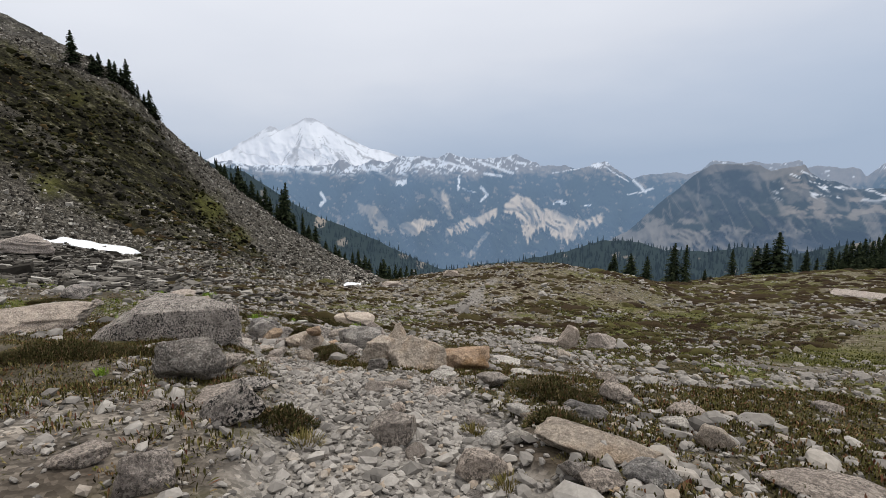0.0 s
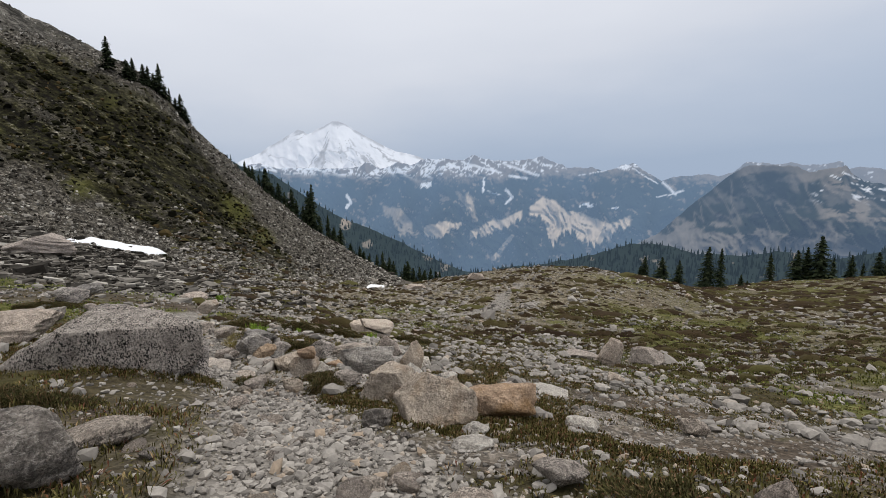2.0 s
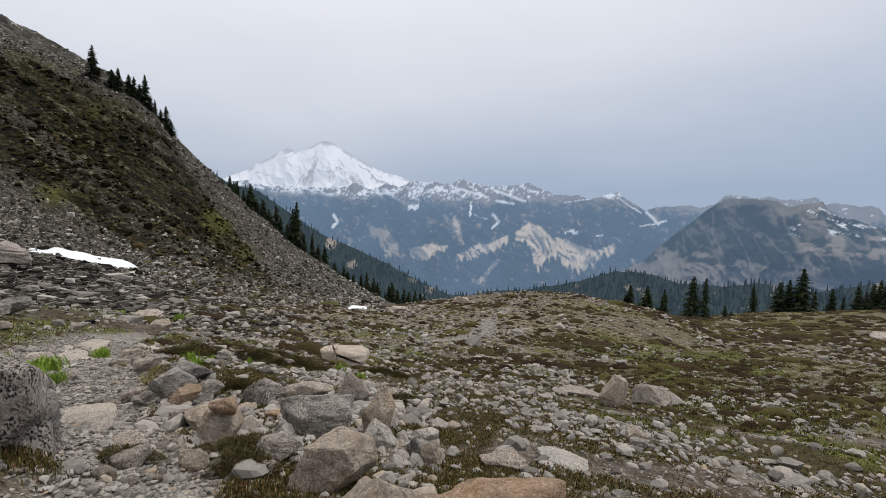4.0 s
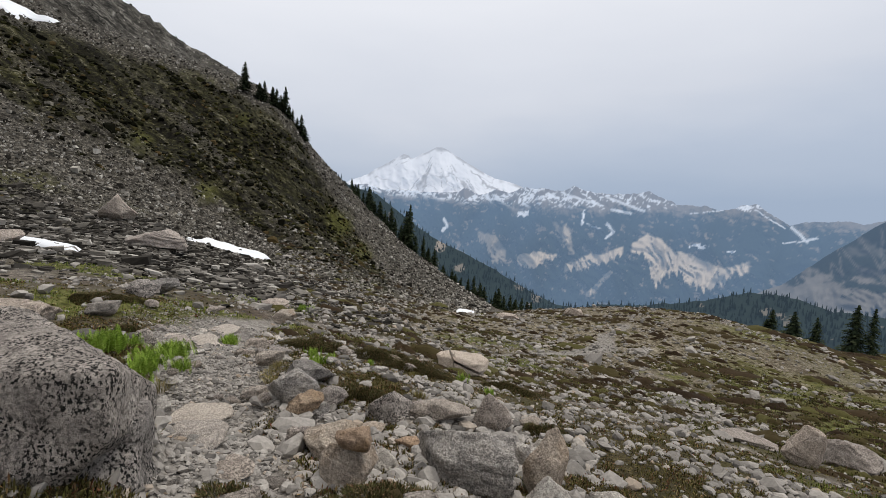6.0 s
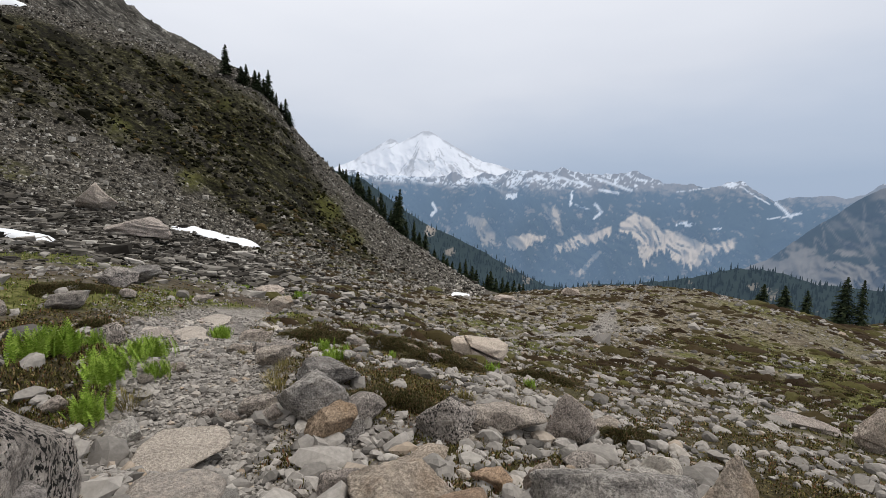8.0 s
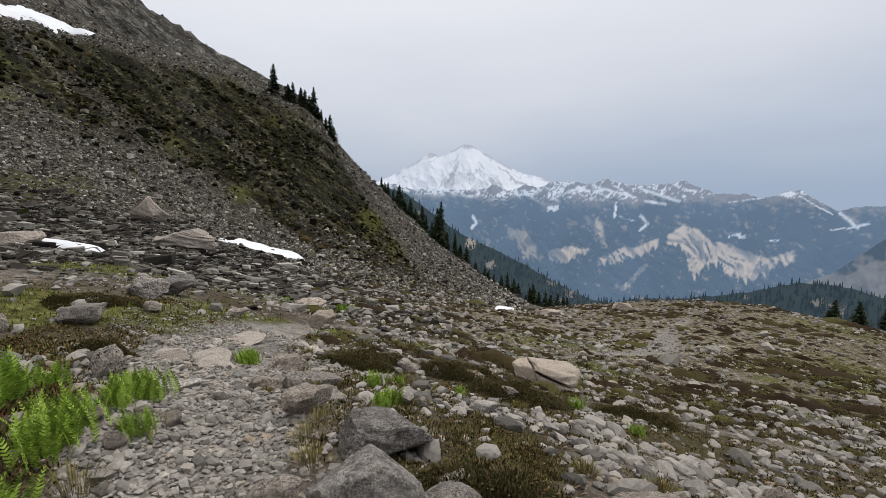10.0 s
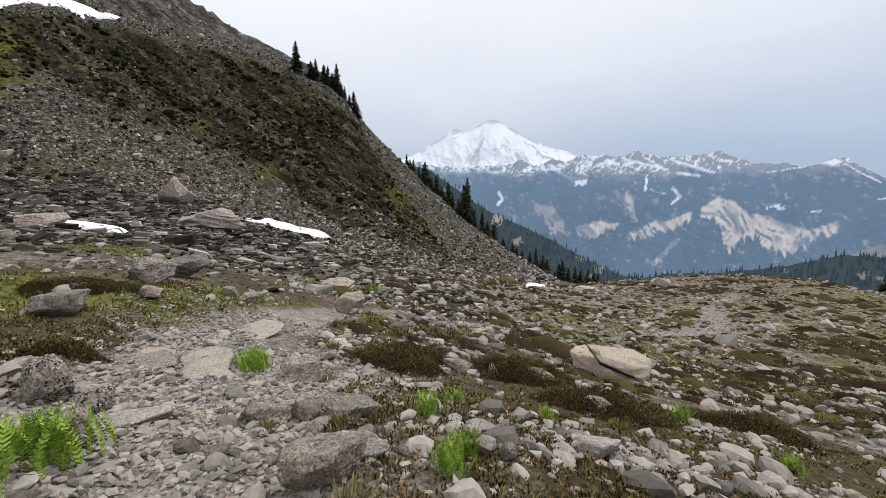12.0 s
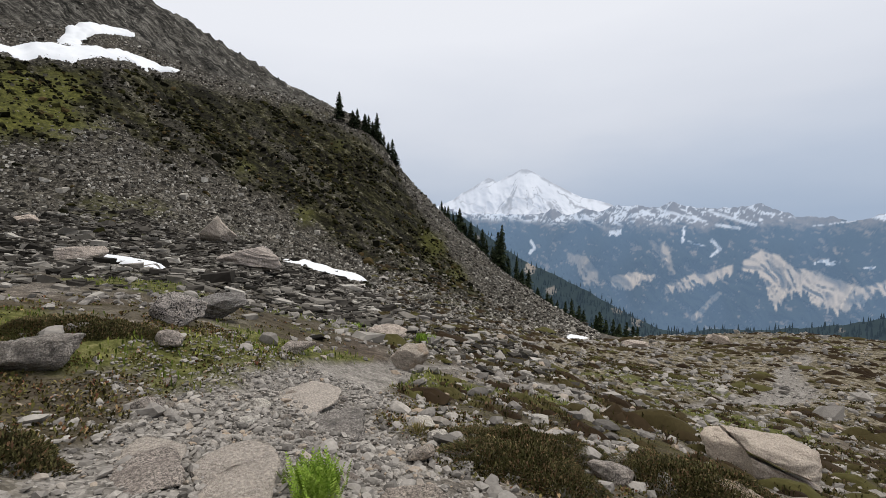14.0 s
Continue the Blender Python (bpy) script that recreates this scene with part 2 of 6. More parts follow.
ROCKS = {
    "pale": rock_material("pale_granite", (0.30, 0.262, 0.232), (0.50, 0.44, 0.39), lichen=0.6),
    "grey": rock_material("grey_granite", (0.24, 0.216, 0.196), (0.46, 0.415, 0.372), lichen=0.6),
    "lichen": rock_material("lichened_granite", (0.27, 0.247, 0.227), (0.52, 0.475, 0.435), lichen=1.0),
    "dark": rock_material("dark_banded_rock", (0.13, 0.122, 0.115), (0.30, 0.28, 0.26), veins=0.7, lichen=0.5),
    "tan": rock_material("tan_rock", (0.28, 0.243, 0.207), (0.48, 0.423, 0.36), lichen=0.25, stain=0.35),
    "orange": rock_material("ochre_rock", (0.29, 0.208, 0.145), (0.48, 0.36, 0.265), lichen=0.2, stain=0.7),
    "brown": rock_material("brown_rock", (0.20, 0.155, 0.115), (0.40, 0.315, 0.235), lichen=0.4, stain=0.3),
    "white": rock_material("whitish_rock", (0.378, 0.355, 0.324), (0.588, 0.55, 0.498), lichen=0.15),
    "bare": rock_material("trodden_slab", (0.39, 0.347, 0.303), (0.49, 0.44, 0.387)),
    "slick": rock_material("worn_smooth_rock", (0.36, 0.315, 0.272), (0.44, 0.39, 0.34)),
    "marble": rock_material("veined_rock", (0.24, 0.228, 0.218), (0.46, 0.432, 0.396), veins=0.8, lichen=0.5),
}
GRAVEL = island_material("loose_gravel", (0.0, (0.10, 0.092, 0.083)), (0.2, (0.20, 0.184, 0.165)), (0.6, (0.28, 0.258, 0.232)), (0.92, (0.35, 0.324, 0.29)), (1.0, (0.30, 0.235, 0.172)))
TALUS = island_material("scree_blocks", (0.0, (0.018, 0.016, 0.013)), (0.25, (0.045, 0.040, 0.033)), (0.55, (0.15, 0.137, 0.116)), (0.85, (0.32, 0.297, 0.257)), (1.0, (0.52, 0.49, 0.44)), grit_size=0.3)
SLABS = island_material("talus_slabs", (0.0, (0.012, 0.011, 0.009)), (0.35, (0.045, 0.040, 0.034)), (0.7, (0.125, 0.114, 0.098)), (0.92, (0.25, 0.231, 0.203)), (1.0, (0.40, 0.375, 0.335)), grit_size=0.3)
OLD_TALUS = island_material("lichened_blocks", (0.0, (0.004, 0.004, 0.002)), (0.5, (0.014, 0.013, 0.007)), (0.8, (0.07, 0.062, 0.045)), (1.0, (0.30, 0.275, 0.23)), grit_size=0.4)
SEDGE = island_material("green_sedge", (0.0, (0.035, 0.05, 0.009)), (0.5, (0.13, 0.18, 0.028)), (1.0, (0.30, 0.30, 0.08)), rough=0.7)
MEADOW = island_material("meadow_grass", (0.0, (0.03, 0.032, 0.009)), (0.5, (0.10, 0.105, 0.025)), (0.8, (0.17, 0.165, 0.05)), (1.0, (0.28, 0.24, 0.11)), rough=0.8)
SPRIGS = island_material("heather_sprigs", (0.0, (0.018, 0.014, 0.007)), (0.3, (0.06, 0.052, 0.018)), (0.6, (0.125, 0.118, 0.036)), (0.78, (0.20, 0.165, 0.07)), (0.9, (0.15, 0.055, 0.035)), (1.0, (0.36, 0.27, 0.14)))
SHRUB = island_material("dark_heather", (0.0, (0.025, 0.023, 0.01)), (0.4, (0.065, 0.062, 0.024)), (0.75, (0.12, 0.11, 0.045)), (0.92, (0.18, 0.10, 0.06)), (1.0, (0.26, 0.21, 0.11)))
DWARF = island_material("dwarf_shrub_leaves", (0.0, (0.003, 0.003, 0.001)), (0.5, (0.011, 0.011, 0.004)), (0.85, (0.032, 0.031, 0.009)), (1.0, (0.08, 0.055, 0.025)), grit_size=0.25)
MATS = island_material("heath_mats", (0.0, (0.022, 0.014, 0.008)), (0.5, (0.042, 0.029, 0.015)), (0.8, (0.055, 0.047, 0.018)), (1.0, (0.08, 0.075, 0.026)), grit_size=0.10)
FERN = island_material("fern_fronds", (0.0, (0.11, 0.19, 0.02)), (0.5, (0.21, 0.32, 0.04)), (1.0, (0.33, 0.43, 0.09)), rough=0.6)
GRASS = island_material("dry_grass", (0.0, (0.11, 0.10, 0.03)), (0.5, (0.20, 0.17, 0.06)), (1.0, (0.32, 0.25, 0.12)), rough=0.7)
NEEDLES = island_material("conifer_needles", (0.0, (0.012, 0.018, 0.010)), (0.5, (0.025, 0.036, 0.018)), (1.0, (0.05, 0.06, 0.03)))
BARK = plain_material("grey_bark", (0.05, 0.04, 0.032), (0.14, 0.12, 0.10), 0.15, 0.95, 0.02)
SNOW = plain_material("old_snow", (0.68, 0.70, 0.73), (0.82, 0.84, 0.86), 3.0, 0.6, 0.05)


# ---- relief of the saddle, the knoll and the hillside ----
CX, CY, CZ = -2.285, 8.753, -0.105
BEARINGS = (-180, -120, -90, -75, -60, -48, -38, -33.5, -30, -22, -14, -7, 0, 8, 16, 24, 32, 44, 60, 110, 180)
RINGS = []


def ring(radius, *angles):
    """The slope angle, seen from the saddle, of the ground at that distance, bearing by bearing."""
    RINGS.append((radius, angles))


ring(7, 4, -4, -13, -16, -19, -20.5, -20.5, -20.5, -20.5, -21.8, -23.5, -24.5, -25, -25.5, -25.5, -25, -24.5, -22.5, -19, -10, 4)
ring(16, 9, 1, -6, -7, -8.8, -10.8, -13.6, -14.7, -15.5, -17.2, -19, -20.6, -21.4, -21.6, -21.8, -21.8, -21.6, -20.6, -17.5, -5, 9)
ring(30, 9, 3, -4, -5, -6.5, -8.2, -10.9, -11.8, -12.5, -14.6, -16.5, -17.8, -18.3, -18.6, -18.9, -18.7, -18.4, -17.4, -15, -2, 9)
ring(60, 9, 6, -2, -3, -4, -4.8, -8, -9.01, -9.8, -11.8, -13.6, -14.4, -14.7, -14.6, -14.6, -14.7, -14.8, -13.5, -11, 0, 9)
ring(86, 9, 8, 2, 1, -0.2, -2.2, -6.3, -7.37, -8.2, -11.2, -13, -13.1, -12.4, -11.3, -10.3, -10.8, -13.4, -12.2, -10, 1, 9)
ring(110, 9, 9, 6, 5, 4.5, 2.2, -1.8, -3.54, -4.9, -9.6, -12.1, -12.6, -11.4, -10.15, -9.9, -10.9, -12.7, -11.2, -9, 2, 9)
ring(150, 8, 10, 10.5, 10, 9.8, 7.6, 4.4, 2.5, -0.8, -6.5, -10.6, -12.3, -11.8, -11.2, -11, -11.4, -11.8, -10, -8, 3, 8)
ring(210, 7, 11, 15, 14.6, 15, 13.8, 13.1, 10.2, 4.6, -3.4, -8.8, -12.15, -14, -14, -13.2, -12, -10.8, -8.6, -7, 4, 7)
ring(250, 6, 12, 16.5, 16.2, 16.2, 14.6, 12.9, 10, 5.4, -2.4, -8.2, -12.6, -17, -17, -16, -13, -10, -7.9, -6, 4, 6)
ring(330, 5, 12, 25, 24.2, 22.8, 18.3, 12.3, 8, 3.8, -4, -10, -15.5, -21, -21, -20, -17, -13, -10, -8, 3, 5)
ring(430, 2, 8, 23, 22, 20, 14.5, 7, 3.06, 0, -8, -14, -19, -24, -24, -24, -22, -19, -15, -12, 0, 2)
ring(1000, -6, -4, 4, 4, 3, 0, -5, -7.25, -9, -13, -15, -15.5, -16, -16, -15.5, -14, -12, -10, -9, -7, -6)
ring(2200, -9, -9, -8, -8, -8, -9, -10, -10, -11, -13, -15, -15, -15, -15, -15, -14, -13, -12, -11, -9, -9)
ring(4900, -7, -7, -7, -7, -7, -7, -7, -7, -7, -7, -7, -7, -7, -7, -7, -7, -7, -7, -7, -7, -7)


def smooth(a, sigma, axis, wrap=False):
    k = int(3 * sigma) + 1
    w = np.exp(-0.5 * (np.arange(-k, k + 1) / sigma) ** 2)
    pad = [(0, 0), (0, 0)]
    pad[axis] = (k, k)
    b = np.pad(a, pad, mode="wrap" if wrap else "edge")
    return np.apply_along_axis(lambda v: np.convolve(v, w / w.sum(), "valid"), axis, b)


def relief_table():
    deg = np.arange(-180, 180, 1.0)
    logs = np.linspace(np.log(7.0), np.log(4900.0), 400)
    rows = np.array([np.interp(deg, BEARINGS, a) for _, a in RINGS])
    rows = smooth(rows, 1.3, 1, True)
    knots = np.log([r for r, _ in RINGS])
    table = np.stack([np.interp(logs, knots, rows[:, i]) for i in range(len(deg))], 1)
    return smooth(table, 3.5, 0)


TABLE = relief_table()


def cell_random(ix, iy, seed):
    h = (ix.astype(np.int64) * 374761393 + iy.astype(np.int64) * 668265263 + seed * 974634777) & 0xFFFFFFFF
    h = ((h ^ (h >> 13)) * 1274126177) & 0xFFFFFFFF
    return ((h ^ (h >> 16)) & 0xFFFF) / 65535.0


def grain(x, y, size, seed=0):
    """Smooth value noise from -1 to 1 over cells of that size."""
    x, y = np.asarray(x, float) / size, np.asarray(y, float) / size
    ix, iy = np.floor(x), np.floor(y)
    u, v = x - ix, y - iy
    u, v = u * u * (3 - 2 * u), v * v * (3 - 2 * v)
    a, b = cell_random(ix, iy, seed), cell_random(ix + 1, iy, seed)
    c, d = cell_random(ix, iy + 1, seed), cell_random(ix + 1, iy + 1, seed)
    return 2 * ((a + (b - a) * u) * (1 - v) + (c + (d - c) * u) * v) - 1


def layers(x, y, size, n=4, seed=0, fall=0.5):
    total, gain = 0.0, 1.0
    for i in range(n):
        total = total + gain * grain(x, y, size * 0.5 ** i, seed + 7 * i)
        gain *= fall
    return total


def step(a, b, v):
    u = np.clip((v - a) / (b - a), 0, 1)
    return u * u * (3 - 2 * u)


TRAIL = ((0.5, -12), (0.2, -4), (0.0, 0), (-0.3, 4.0), (-0.6, 5.75), (-1.45, 7.4), (-2.8, 9.7), (-4.0, 10.9), (-5.0, 11.9), (-6.3, 13.3), (-7.5, 14.9), (-9.2, 16.8),
         (-11.2, 19.0), (-12.2, 21.5), (-12.9, 24.5), (-12.5, 28), (-9.0, 36), (-4.0, 46), (1.5, 57), (3.4, 64), (5.2, 74), (9.0, 84))


def trail_offset(x, y):
    """Distance to the trail's middle line, and the y of the nearest place on it."""
    best, near = np.full(np.shape(x), 1e9), np.zeros(np.shape(x))
    for (ax, ay), (bx, by) in zip(TRAIL, TRAIL[1:]):
        dx, dy = bx - ax, by - ay
        u = np.clip(((x - ax) * dx + (y - ay) * dy) / (dx * dx + dy * dy), 0, 1)
        d = np.hypot(x - ax - u * dx, y - ay - u * dy)
        near = np.where(d < best, ay + u * dy, near)
        best = np.minimum(best, d)
    return best, near


def trail_mask(x, y):
    d, at = trail_offset(x, y)
    half = np.interp(at, (-5, 2, 5, 7, 9, 11, 13, 15, 17, 19, 22, 26, 32, 46, 57, 64, 74), (0.8, 0.85, 0.95, 0.95, 0.65, 0.6, 0.7, 1.1, 1.5, 1.4, 0.9, 0.5, 0.3, 0.5, 1.9, 2.3, 0.9))
    wobble = 0.3 * grain(x, y, 0.9, 31) + 0.15 * grain(x, y, 0.3, 32)
    return 1 - step(0.75, 1.15, d / half + wobble), at


def bank_mask(x, y):
    """The grown-over bank west of the trail."""
    mid = np.interp(y, [p[1] for p in TRAIL[:15]], [p[0] for p in TRAIL[:15]])
    return step(0.7, 1.2, mid - x) * step(6.5, 4.0, mid - x) * step(3.0, 5.0, y) * step(19.0, 16.5, y)


PROFILE_Y = (-30, 0, 5, 7, 8.7, 13, 18, 24, 32)
PROFILE_Z = (6.2, 0.58, -0.26, -0.68, -1.2, -2.5, -3.75, -5.5, -7.9)


def bump(x, y, bx, by, radius, height):
    return height * np.exp(-((x - bx) ** 2 + (y - by) ** 2) / (radius * radius))


def ground_z(x, y, detail=True):
    """Height of the ground."""
    x, y = np.asarray(x, float), np.asarray(y, float)
    dx, dy = x - CX, y - CY
    r = np.hypot(dx, dy)
    deg = (np.degrees(np.arctan2(dx, dy)) + 180.0) % 360.0
    u = np.clip((np.log(np.maximum(r, 7.0)) - np.log(7.0)) / (np.log(4900.0) - np.log(7.0)) * 399, 0, 398.999)
    i, j = u.astype(int), deg.astype(int) % 360
    fu, fv, j2 = u - i, deg - np.floor(deg), (j + 1) % 360
    angle = (TABLE[i, j] * (1 - fv) + TABLE[i, j2] * fv) * (1 - fu) + (TABLE[i + 1, j] * (1 - fv) + TABLE[i + 1, j2] * fv) * fu
    far = CZ + r * np.tan(np.radians(angle))
    near = np.interp(y, PROFILE_Y, PROFILE_Z) * 0.5 + 0.25 * (np.interp(y - 1.5, PROFILE_Y, PROFILE_Z) + np.interp(y + 1.5, PROFILE_Y, PROFILE_Z))
    near = near - 0.13 * np.maximum(x - 0.8, 0) - 0.02 * np.minimum(x + 2.0, 0)
    near = near - 0.1 * np.clip(x + 4.5, -1, 4.3) * step(6.8, 9.5, y)
    z = near + (far - near) * step(8.0, 19.0, r)
    if detail:
        trail, _ = trail_mask(x, y)
        # hummocks
        z = z + 0.10 * layers(x, y, 2.4, 3, 3) * step(0, 6, r + 3) * (1 - 0.7 * trail) * (1 - 0.8 * step(30, 60, r))
        z = z + 0.35 * layers(x, y, 9.0, 3, 5) * step(14, 40, r)
        hill = step(60, 130, r) * step(-8, -20, deg - 180.0)
        run = 0.75 * (deg - 180.0) + angle
        z = z + hill * 0.9 * layers(run, 0.12 * (deg - 180.0), 1.6, 3, 14)
        z = z + hill * (1.8 * layers(x, y, 22.0, 5, 8, 0.55) - 1.2 * np.abs(grain(x, y, 34.0, 9)) + 0.8 * np.abs(layers(x, y, 6.0, 3, 10)))
        z = z + hill * step(0.6, 2.0, angle - np.interp(deg - 180.0, (-90, -67, -62.8, -57.6, -53, -46.7, -41.5, -38.4), (16.5, 16.4, 16.6, 17.2, 15.4, 14.2, 13.5, 12.7))) * step(200, 230, r) * (2.6 * np.abs(layers(deg, 0.15 * angle, 1.1, 4, 15, 0.6)) - 1.0)
        z = z + step(500, 900, r) * 20 * layers(x, y, 300.0, 3, 12)
        # worn trail and its banks
        z = z - 0.12 * trail
        z = z + 0.018 * layers(x, y, 0.22, 2, 21) * (1 - step(12, 25, r))
        z = z + bump(x, y, -4.9, 10.6, 1.1, 0.22) + bump(x, y, -2.6, 4.6, 1.3, 0.3)
        z = z + bump(x, y, -2.2, 2.4, 0.9, 0.12) + bump(x, y, -8.4, 16.4, 3.0, 0.2) + bump(x, y, 0.9, 6.2, 1.4, -0.15) + bump(x, y, -6.2, 12.6, 1.6, -0.33) + bump(x, y, -9.2, 15.2, 1.4, -0.18) + bump(x, y, -8.6, 13.6, 1.2, 0.25)
    return z


# ---- the ground, one sheet to the horizon ----
def mesh_object(name, verts, faces, material, parent=None, flat=False):
    me = bpy.data.meshes.new(name)
    verts, faces = np.asarray(verts, np.float32), np.asarray(faces, np.int32)
    me.vertices.add(len(verts))
    me.vertices.foreach_set("co", verts.ravel())
    k = faces.shape[1]
    me.loops.add(faces.size)
    me.loops.foreach_set("vertex_index", faces.ravel())
    me.polygons.add(len(faces))
    me.polygons.foreach_set("loop_start", np.arange(0, faces.size, k, dtype=np.int32))
    me.polygons.foreach_set("loop_total", np.full(len(faces), k, np.int32))
    me.polygons.foreach_set("use_smooth", np.full(len(faces), not flat, bool))
    me.update(calc_edges=True)
    me.materials.append(material)
    ob = new(name, me)
    ob.parent = parent
    return ob


def set_attribute(ob, name, values):
    a = ob.data.attributes.new(name, "FLOAT", "POINT")
    a.data.foreach_set("value", np.asarray(values, np.float32).ravel())


def grid_faces(rows, cols, wrap=False):
    i, j = np.meshgrid(np.arange(rows - 1), np.arange(cols if wrap else cols - 1), indexing="ij")
    j2 = (j + 1) % cols
    return np.stack([i * cols + j, i * cols + j2, (i + 1) * cols + j2, (i + 1) * cols + j], -1).reshape(-1, 4)


def hill_angles(x, y, z):
    dx, dy = x - CX, y - CY
    r = np.hypot(dx, dy)
    return r, np.degrees(np.arctan2(dx, dy)), np.degrees(np.arctan2(z - CZ, r))


def sedge_mask(x, y):
    """Damp green spots between the stones, and the green run at the knoll's foot."""
    r, az, _ = hill_angles(x, y, 0 * np.asarray(x))
    spots = step(0.5, 0.85, 0.35 * step(12, -4, az) * step(12, 18, r) + 0.3 * step(-20, -32, az) * step(14, 19, r) + layers(x, y, 4.5, 4, 52) + 0.35 * layers(x, y, 1.1, 2, 53)) * step(9, 14, r) * step(60, 40, r)
    green = ((21.7, 56.2), (14.4, 35.5), (11.7, 24.7), (9.7, 16.3), (9.1, 13.3), (10.0, 11.7))
    off = np.full(np.shape(x), 1e9)
    for (ax, ay), (bx, by) in zip(green, green[1:]):
        u = np.clip(((x - ax) * (bx - ax) + (y - ay) * (by - ay)) / ((bx - ax) ** 2 + (by - ay) ** 2), 0, 1)
        off = np.minimum(off, np.hypot(x - ax - u * (bx - ax), y - ay - u * (by - ay)))
    run = step(1.5, 0.5, off / (0.5 + 0.035 * r) + 0.5 * layers(x, y, 1.8, 3, 54))
    return np.clip(spots + run, 0, 1) * (1 - trail_mask(x, y)[0])


def ground_masks(x, y, z):
    r, az, el = hill_angles(x, y, z)
    n1, n2, n3 = layers(x, y, 3.0, 4, 41), layers(x, y, 14.0, 4, 42), layers(x, y, 0.9, 3, 43)
    trail, _ = trail_mask(x, y)
    left = step(-14, -24, az) * step(-178, -160, az)
    scree = left * step(24, 40, r + 6 * n2) + step(-2, -9, az) * step(90, 120, r) * step(-30, -20, az)
    # the heath-grown band across the hillside, the bench above it and the crags under the crest
    wave = 0.8 * n2 + 0.35 * n1
    band_top = np.interp(az, (-90, -67, -59.5, -54, -47, -39, -34.6, -31.2, -28.6, -25.3, -22.2, -20), (14.5, 13.2, 14.0, 13.8, 13.0, 11.3, 9.6, 5.8, 1.5, -3.4, -7.6, -10.4))
    band_low = np.interp(az, (-90, -66.6, -61.8, -59.7, -56, -53.6, -50.6, -45.7, -40, -33.5, -27, -21.9, -20), (9.0, 6.5, 8.2, 10.4, 7.5, 6.8, 4.8, 2.9, -1.3, -5.4, -8.2, -9.6, -10.6))
    crag_low = np.interp(az, (-90, -67, -62.8, -57.6, -53, -46.7, -41.5, -38.4), (16.5, 16.4, 16.6, 17.2, 15.4, 14.2, 13.5, 12.7))
    run = layers(0.75 * az + el + 0.6 * n1, 0.10 * az, 1.1, 4, 44, 0.6)
    wild = left * step(60, 85, r) * step(-1.2, 0.9, el - band_low + wave) * step(0.5, -0.4, el - band_top + 0.4 * wave) * (0.5 + 0.5 * step(-0.75, -0.1, run + 0.3 * n3))
    wild = wild + 0.45 * left * step(60, 85, r) * step(0.5, 1.0, run + 0.3 * n2) * step(band_top, band_top - 1.0, el)
    crag = left * step(180, 215, r) * step(-0.3, 0.5, el - crag_low + 0.5 * wave) * (0.8 + 0.2 * step(-0.5, 0.2, layers(az + 0.2 * el, 0.25 * el, 1.4, 4, 47, 0.65)))
    moss = left * step(0.45, 0.9, layers(x, y, 20.0, 4, 51)) * step(40, 60, r) * step(15, 12, el) * (1 - np.clip(wild, 0, 1)) * 0.35 + step(0.5, 0.8, n3 + 0.4 * n2) * step(26, 12, r) * 0.2
    for maz, mel, maw, meh, amount in ((-64.0, 9.5, 5.0, 3.0, 0.9), (-69.0, 8.0, 5.0, 3.0, 0.7), (-47.8, 5.2, 1.5, 1.1, 0.8), (-38.0, 8.6, 1.5, 0.6, 0.5), (-41.5, 0.2, 1.0, 1.2, 0.6), (-27.0, -2.5, 1.6, 1.8, 0.6), (-24.0, -6.0, 1.4, 1.2, 0.5)):
        moss = np.maximum(moss, amount * left * step(60, 80, r) * step(1.25, 0.4, np.hypot((az - maz) / maw, (el - mel) / meh) + 0.45 * n2 + 0.3 * n1))
    meadow = step(15, 27, az + 7 * n2) * step(14, 22, r) * step(170, 100, az) * (0.25 + 0.75 * step(-0.3, 0.4, n2)) * step(-0.6, 0.3, n1 + 0.3)
    heath = step(-0.5, 0.15, n1 + 0.5 * n3 - 0.9 * step(35, 60, r)) * step(1.2, 0.8, left)
    heath = np.maximum(heath, 0.8 * bank_mask(x, y) * step(-0.5, 0.0, n1 + step(7, 9, y)))
    dry = step(24, 42, r) * step(-28, -14, az) * step(62, 50, az) * (0.55 + 0.45 * step(-0.6, 0.3, n2))
    return {"crag": np.clip(crag, 0, 1), "across": 0.75 * az + el + 0.25 * n1, "along": 0.14 * (az - 0.75 * el), "dry": np.clip(dry, 0, 1), "sedge": sedge_mask(x, y), "trail": np.clip(trail, 0, 1), "scree": np.clip(scree, 0, 1), "wild": np.clip(wild, 0, 0.95), "moss": np.clip(moss, 0, 1),
            "meadow": np.clip(meadow, 0, 0.9), "heath": np.clip(heath, 0, 0.9)}


def build_ground():
    az = np.concatenate([np.arange(-80, 62, 0.3), np.arange(62, 280, 2.0)])
    r = np.concatenate([[0.0], 0.25 * 1.0205 ** np.arange(0, 368), np.geomspace(446, 4900, 46)])
    rr, aa = np.meshgrid(r, np.radians(az), indexing="ij")
    x, y = CX + rr * np.sin(aa), CY + rr * np.cos(aa)
    z = ground_z(x, y)
    ob = mesh_object("ground", np.stack([x, y, z], -1).reshape(-1, 3), grid_faces(len(r), len(az), True), GROUND)
    for key, v in ground_masks(x, y, z).items():
        set_attribute(ob, key, v)
    return tagged(ob, "stony alpine ground with gravel, heath and scree", "ground", kind="structure")


ground = build_ground()


